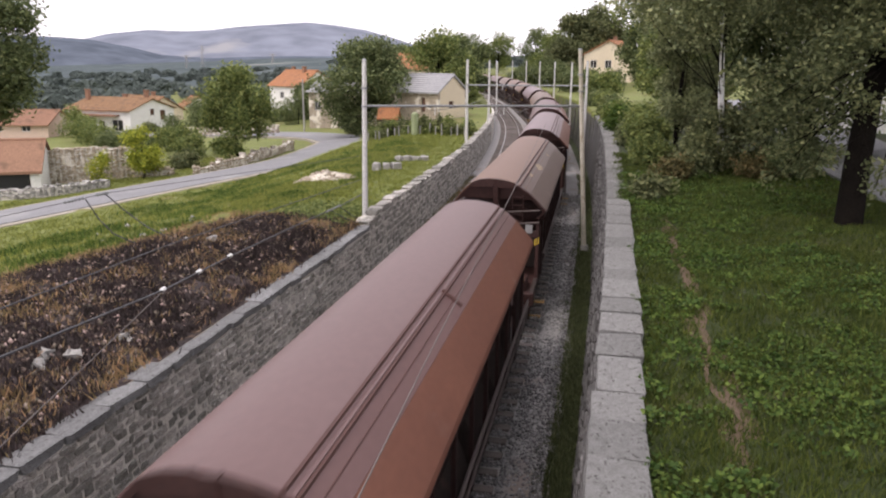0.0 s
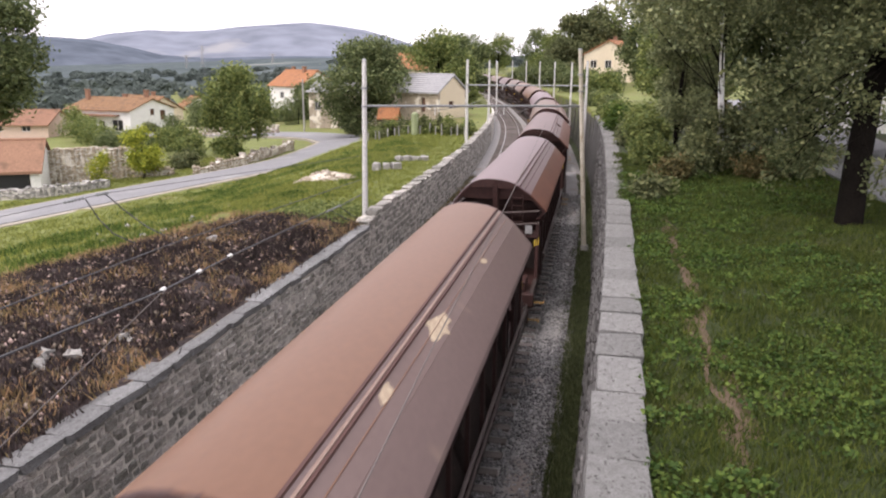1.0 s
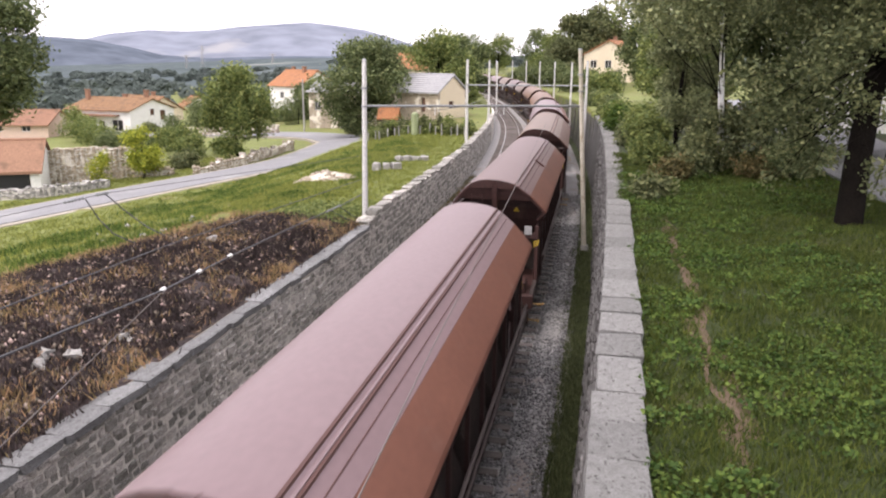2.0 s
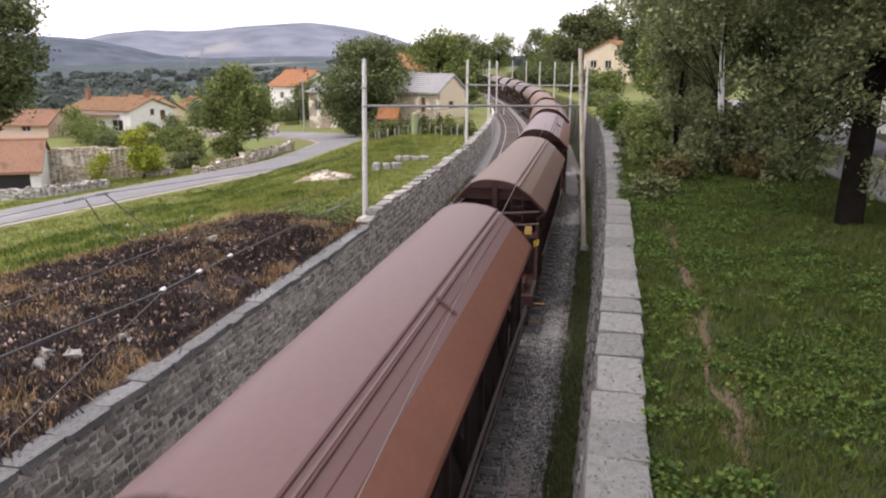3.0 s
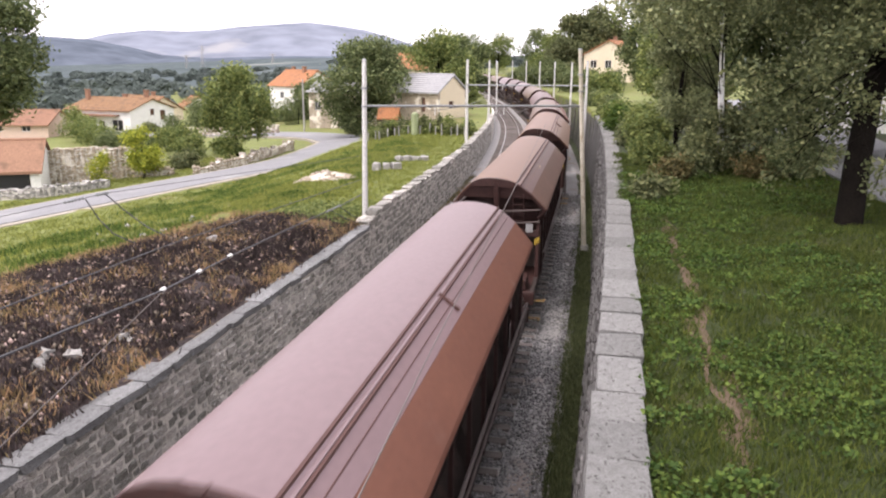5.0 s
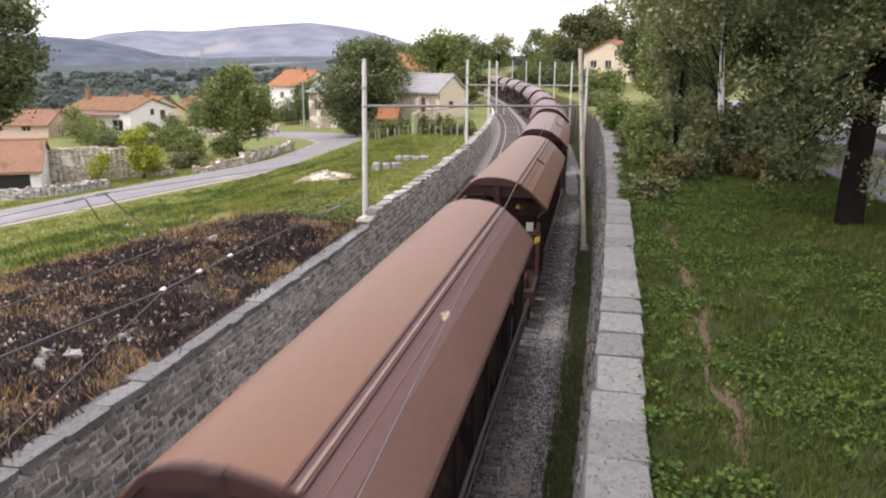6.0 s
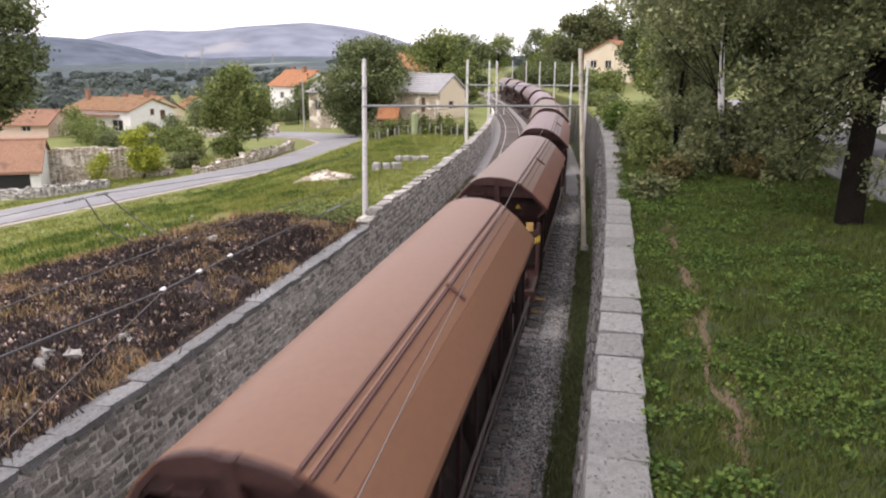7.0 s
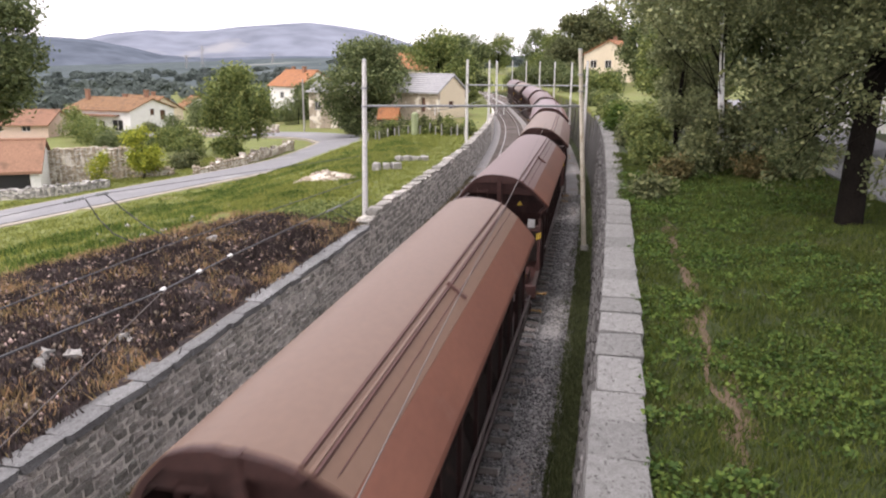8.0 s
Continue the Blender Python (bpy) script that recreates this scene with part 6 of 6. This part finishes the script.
    tufts("burnt_stubble", x[ash], y[ash], z[ash], 0.12 * rng.uniform(0.4, 1.4, ash.sum()), rng, M["leaf_ash"], "black burnt stubble on the bank", "stubble", blades=3, width=0.16, spread=0.10)
    # grit and pale stones scattered on the burnt bank
    n = 7000
    s = 5 + 23 * rng.random(n)
    d = -6.3 + (burn_edge(s) + 6.3) * rng.random(n)
    x, y = on_line(s, d)
    base = np.array([(1, 0, 0), (-1, 0, 0), (0, 1, 0), (0, -1, 0), (0, 0, 1), (0, 0, -1)], float)
    tri = np.array([(0, 2, 4), (2, 1, 4), (1, 3, 4), (3, 0, 4), (2, 0, 5), (1, 2, 5), (3, 1, 5), (0, 3, 5)])
    r = 0.012 + 0.06 * rng.random(n) ** 3.4
    b = base[None] * rng.uniform(0.6, 1.3, (n, 6, 3)) + rng.normal(size=(n, 6, 3)) * 0.2
    V = b * r[:, None, None] + np.stack([x, y, surface(x, y) + 0.05], 1)[:, None, :]
    F = (tri[None] + (np.arange(n) * 6)[:, None, None]).reshape(-1, 3)
    tagged(fast_mesh("bank_stones", V.reshape(-1, 3), F, M["gravel_tan"]), "pale stones and clods on the burnt bank", "stones", kind="stuff")
    # weeds at the foot of the right wall, and along the left wall foot
    n = 26000
    s = 7 + 50 * rng.random(n) ** 1.4
    edge = np.array([0.16 * noise.noise((q * 0.9, 4.0, 0.5)) + 0.10 * noise.noise((q * 2.6, 1.0, 2.5)) for q in s])
    d = np.minimum(2.74, 2.10 + edge + rng.random(n) ** 0.8 * 0.7)
    x, y = on_line(s, d)
    tufts("wall_weeds", x, y, np.interp(d, (2.0, 2.45), (-0.20, -0.42)), 0.13 * rng.uniform(0.3, 1.3, n), rng, M["leaf_wallweed"], "dark green weeds at the foot of the wall", "weeds", blades=4, width=0.10, spread=0.08)
    n = 1500
    s = 9 + 45 * rng.random(n) ** 1.4
    x, y = on_line(s, -5.42 + np.abs(rng.normal(size=n)) * 0.12)
    tufts("wall_weeds", x, y, np.full(n, -0.2), 0.2 * rng.uniform(0.4, 1.3, n), rng, M["leaf_rustleaf"], "brown dry weeds at the wall foot", "weeds", blades=3, width=0.12, spread=0.08)


greenery()


# ---- stones of the walls ----
def rough_block(seed, name="stone", amp=0.17, bevel=0.09):
    """A rough-hewn block of unit size with knocked-off edges."""
    bm = bmesh.new()
    box(bm, -0.5, 0.5, -0.5, 0.5, -0.5, 0.5, bevel)
    for v in bm.verts:
        v.co += Vector((noise.noise(v.co * 2.3 + Vector((seed, 0, 0))), noise.noise(v.co * 2.3 + Vector((0, seed, 7))), noise.noise(v.co * 2.3 + Vector((3, 0, seed))))) * amp
    me = bpy.data.meshes.new(name)
    bmesh.ops.recalc_face_normals(bm, faces=bm.faces)
    bm.to_mesh(me)
    bm.free()
    return me


def wall_stones():
    rng = np.random.default_rng(9)
    blocks = [rough_block(k * 3.7, "stone", 0.22, 0.10) for k in range(9)]
    for b in blocks:
        b.materials.append(M["stone"])
    slabs = [rough_block(50 + k * 3.1, "coping_stone", 0.075, 0.03) for k in range(6)]
    for b in slabs:
        b.materials.append(M["coping"])
    lslabs = [rough_block(90 + k * 3.1, "coping_stone", 0.13, 0.06) for k in range(6)]
    for b in lslabs:
        b.materials.append(M["coping_left"])

    def put(me, parent, s, d, z, size, turn=0.0):
        x, y = on_line(s, d)
        o = new(me.name.split(".")[0], me)
        o.parent = parent
        o.matrix_basis = Matrix.LocRotScale((x, y, z), Euler((rng.normal() * 0.012, rng.normal() * 0.015, radians(heading(s) + turn) + rng.normal() * 0.012)), size)
        return o

    def course(s0, s1, top_f, face, depth, emit, lean=0.0, lo=0.22, hi=0.56, rows_h=(0.2, 0.3), bottom=-0.25):
        z = bottom
        k = 0
        while True:
            h = rng.uniform(*rows_h)
            s = s0 + rng.uniform(-0.3, 0)
            if z + h * 0.6 > top_f(s0):
                break
            while s < s1:
                ln = rng.uniform(lo, hi)
                t = top_f(s + ln / 2) - z
                if t > 0.06:
                    hh = min(h, t)
                    emit(s + ln / 2, face(s, z), z + hh / 2 + rng.normal() * 0.09 * hh, (depth * rng.uniform(0.8, 1.25), ln * rng.uniform(0.80, 0.97) - 0.02, hh * rng.uniform(0.74, 0.96) - 0.015))
                s += ln
            z += h

    ltop = lambda s: left_top(s) - 0.13
    course(8.2, 15.0, ltop, lambda s, z: LEFT_WALL - 0.035 * (z + 0.5) / 2 - 0.068 + rng.normal() * 0.012, 0.16, lambda s, d, z, size: put(blocks[rng.integers(9)], WALL_L, s, d, z, size), lo=0.14, hi=0.5, rows_h=(0.13, 0.24))
    # the rest of both faces, joined
    co = [np.array([v.co[:] for v in b.vertices]) for b in blocks]
    fc = [[tuple(p.vertices) for p in b.polygons] for b in blocks]

    def joined(parent, mat, jobs):
        V, F = [], []
        for s, d, z, size in jobs:
            k = rng.integers(9)
            h = radians(heading(s))
            c, si = math.cos(h), math.sin(h)
            p = co[k] * np.array(size)
            x, y = on_line(s, d)
            o = len(V)
            V += np.stack([p[:, 0] * c - p[:, 1] * si + x, p[:, 0] * si + p[:, 1] * c + y, p[:, 2] + z], 1).tolist()
            F += [tuple(i + o for i in f) for f in fc[k]]
        tagged(shell("stones", V, F, mat, parent), kind="stuff")

    jobs = []
    course(4.5, 8.2, ltop, lambda s, z: LEFT_WALL - 0.035 * (z + 0.5) / 2 - 0.068 + rng.normal() * 0.012, 0.16, lambda *a: jobs.append(a), lo=0.14, hi=0.5, rows_h=(0.13, 0.24))
    course(15.0, 27.6, ltop, lambda s, z: LEFT_WALL - 0.035 * (z + 0.5) / 2 - 0.068 + rng.normal() * 0.012, 0.16, lambda *a: jobs.append(a), lo=0.14, hi=0.5, rows_h=(0.13, 0.24))
    course(27.9, 78, ltop, lambda s, z: LEFT_WALL - 0.035 * (z + 0.5) / 2 - 0.068, 0.16, lambda *a: jobs.append(a))
    joined(WALL_L, M["stone_far"], jobs)
    jobs = []
    course(5.0, 48, lambda s: right_top(s) - 0.14, lambda s, z: RIGHT_WALL - 0.28 + right_off(s) * (0.9 + 0.1 * (z + 0.5) / 4.6) + 0.34 * (z + 0.5) / 4.6 + 0.05, 0.2, lambda *a: jobs.append(a), lo=0.3, hi=0.8, rows_h=(0.25, 0.4), bottom=-0.4)
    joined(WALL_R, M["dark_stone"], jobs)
    # coping of the right wall: broad pale slabs
    s = 2.6
    while s < 57:
        ln = rng.uniform(0.62, 1.2)
        if abs(s - 21.5) < 0.3:
            ln = 0.5
        z = right_top(s + ln / 2)
        put(slabs[rng.integers(6)], WALL_R, s + ln / 2, RIGHT_WALL + 0.295 + right_off(s + ln / 2) + rng.normal() * 0.008, z - 0.09 + rng.normal() * 0.006, (0.60 + rng.normal() * 0.018, ln - 0.004, 0.21))
        s += ln
    # coping of the left wall: thin grey slabs, rougher past the mast
    s = 5.5
    while s < 27.6:
        ln = min(rng.uniform(0.6, 1.5), 27.75 - s)
        put(lslabs[rng.integers(6)], WALL_L, s + ln / 2, LEFT_WALL - 0.25, left_top(s) - 0.06 + rng.normal() * 0.008, (0.50 + rng.normal() * 0.05, ln * 1.0, 0.17))
        s += ln
    while s < 90:
        ln = rng.uniform(0.4, 1.0)
        cap = put(blocks[rng.integers(9)], WALL_L, s + ln / 2, LEFT_WALL - 0.30 + rng.normal() * 0.03, left_top(s) - 0.06 + rng.uniform(-0.05, 0.07), (0.5, ln * 0.98, rng.uniform(0.2, 0.34)))
        cap.name = "coping_stone"
        s += ln


wall_stones()


def motions():
    """The train runs towards and under the camera."""
    for i, w in TRAIN:
        walk(w, [(t, wagon_pose(S_END + PITCH * i + SLACK.get(i, 0.0) + travelled(t))) for t in np.arange(0, 8.01, 0.2)])
        if i < -9 or i > 1:
            continue
        for b in w.children:
            if not b.name.startswith("bogie"):
                continue
            for ax in b.children:
                p = ax.location.copy()
                walk(ax, [(k / 30, Matrix.Translation(p) @ Matrix.Rotation((travelled(0) - travelled(k / 30)) / 0.46, 4, "X")) for k in range(241)])


motions()
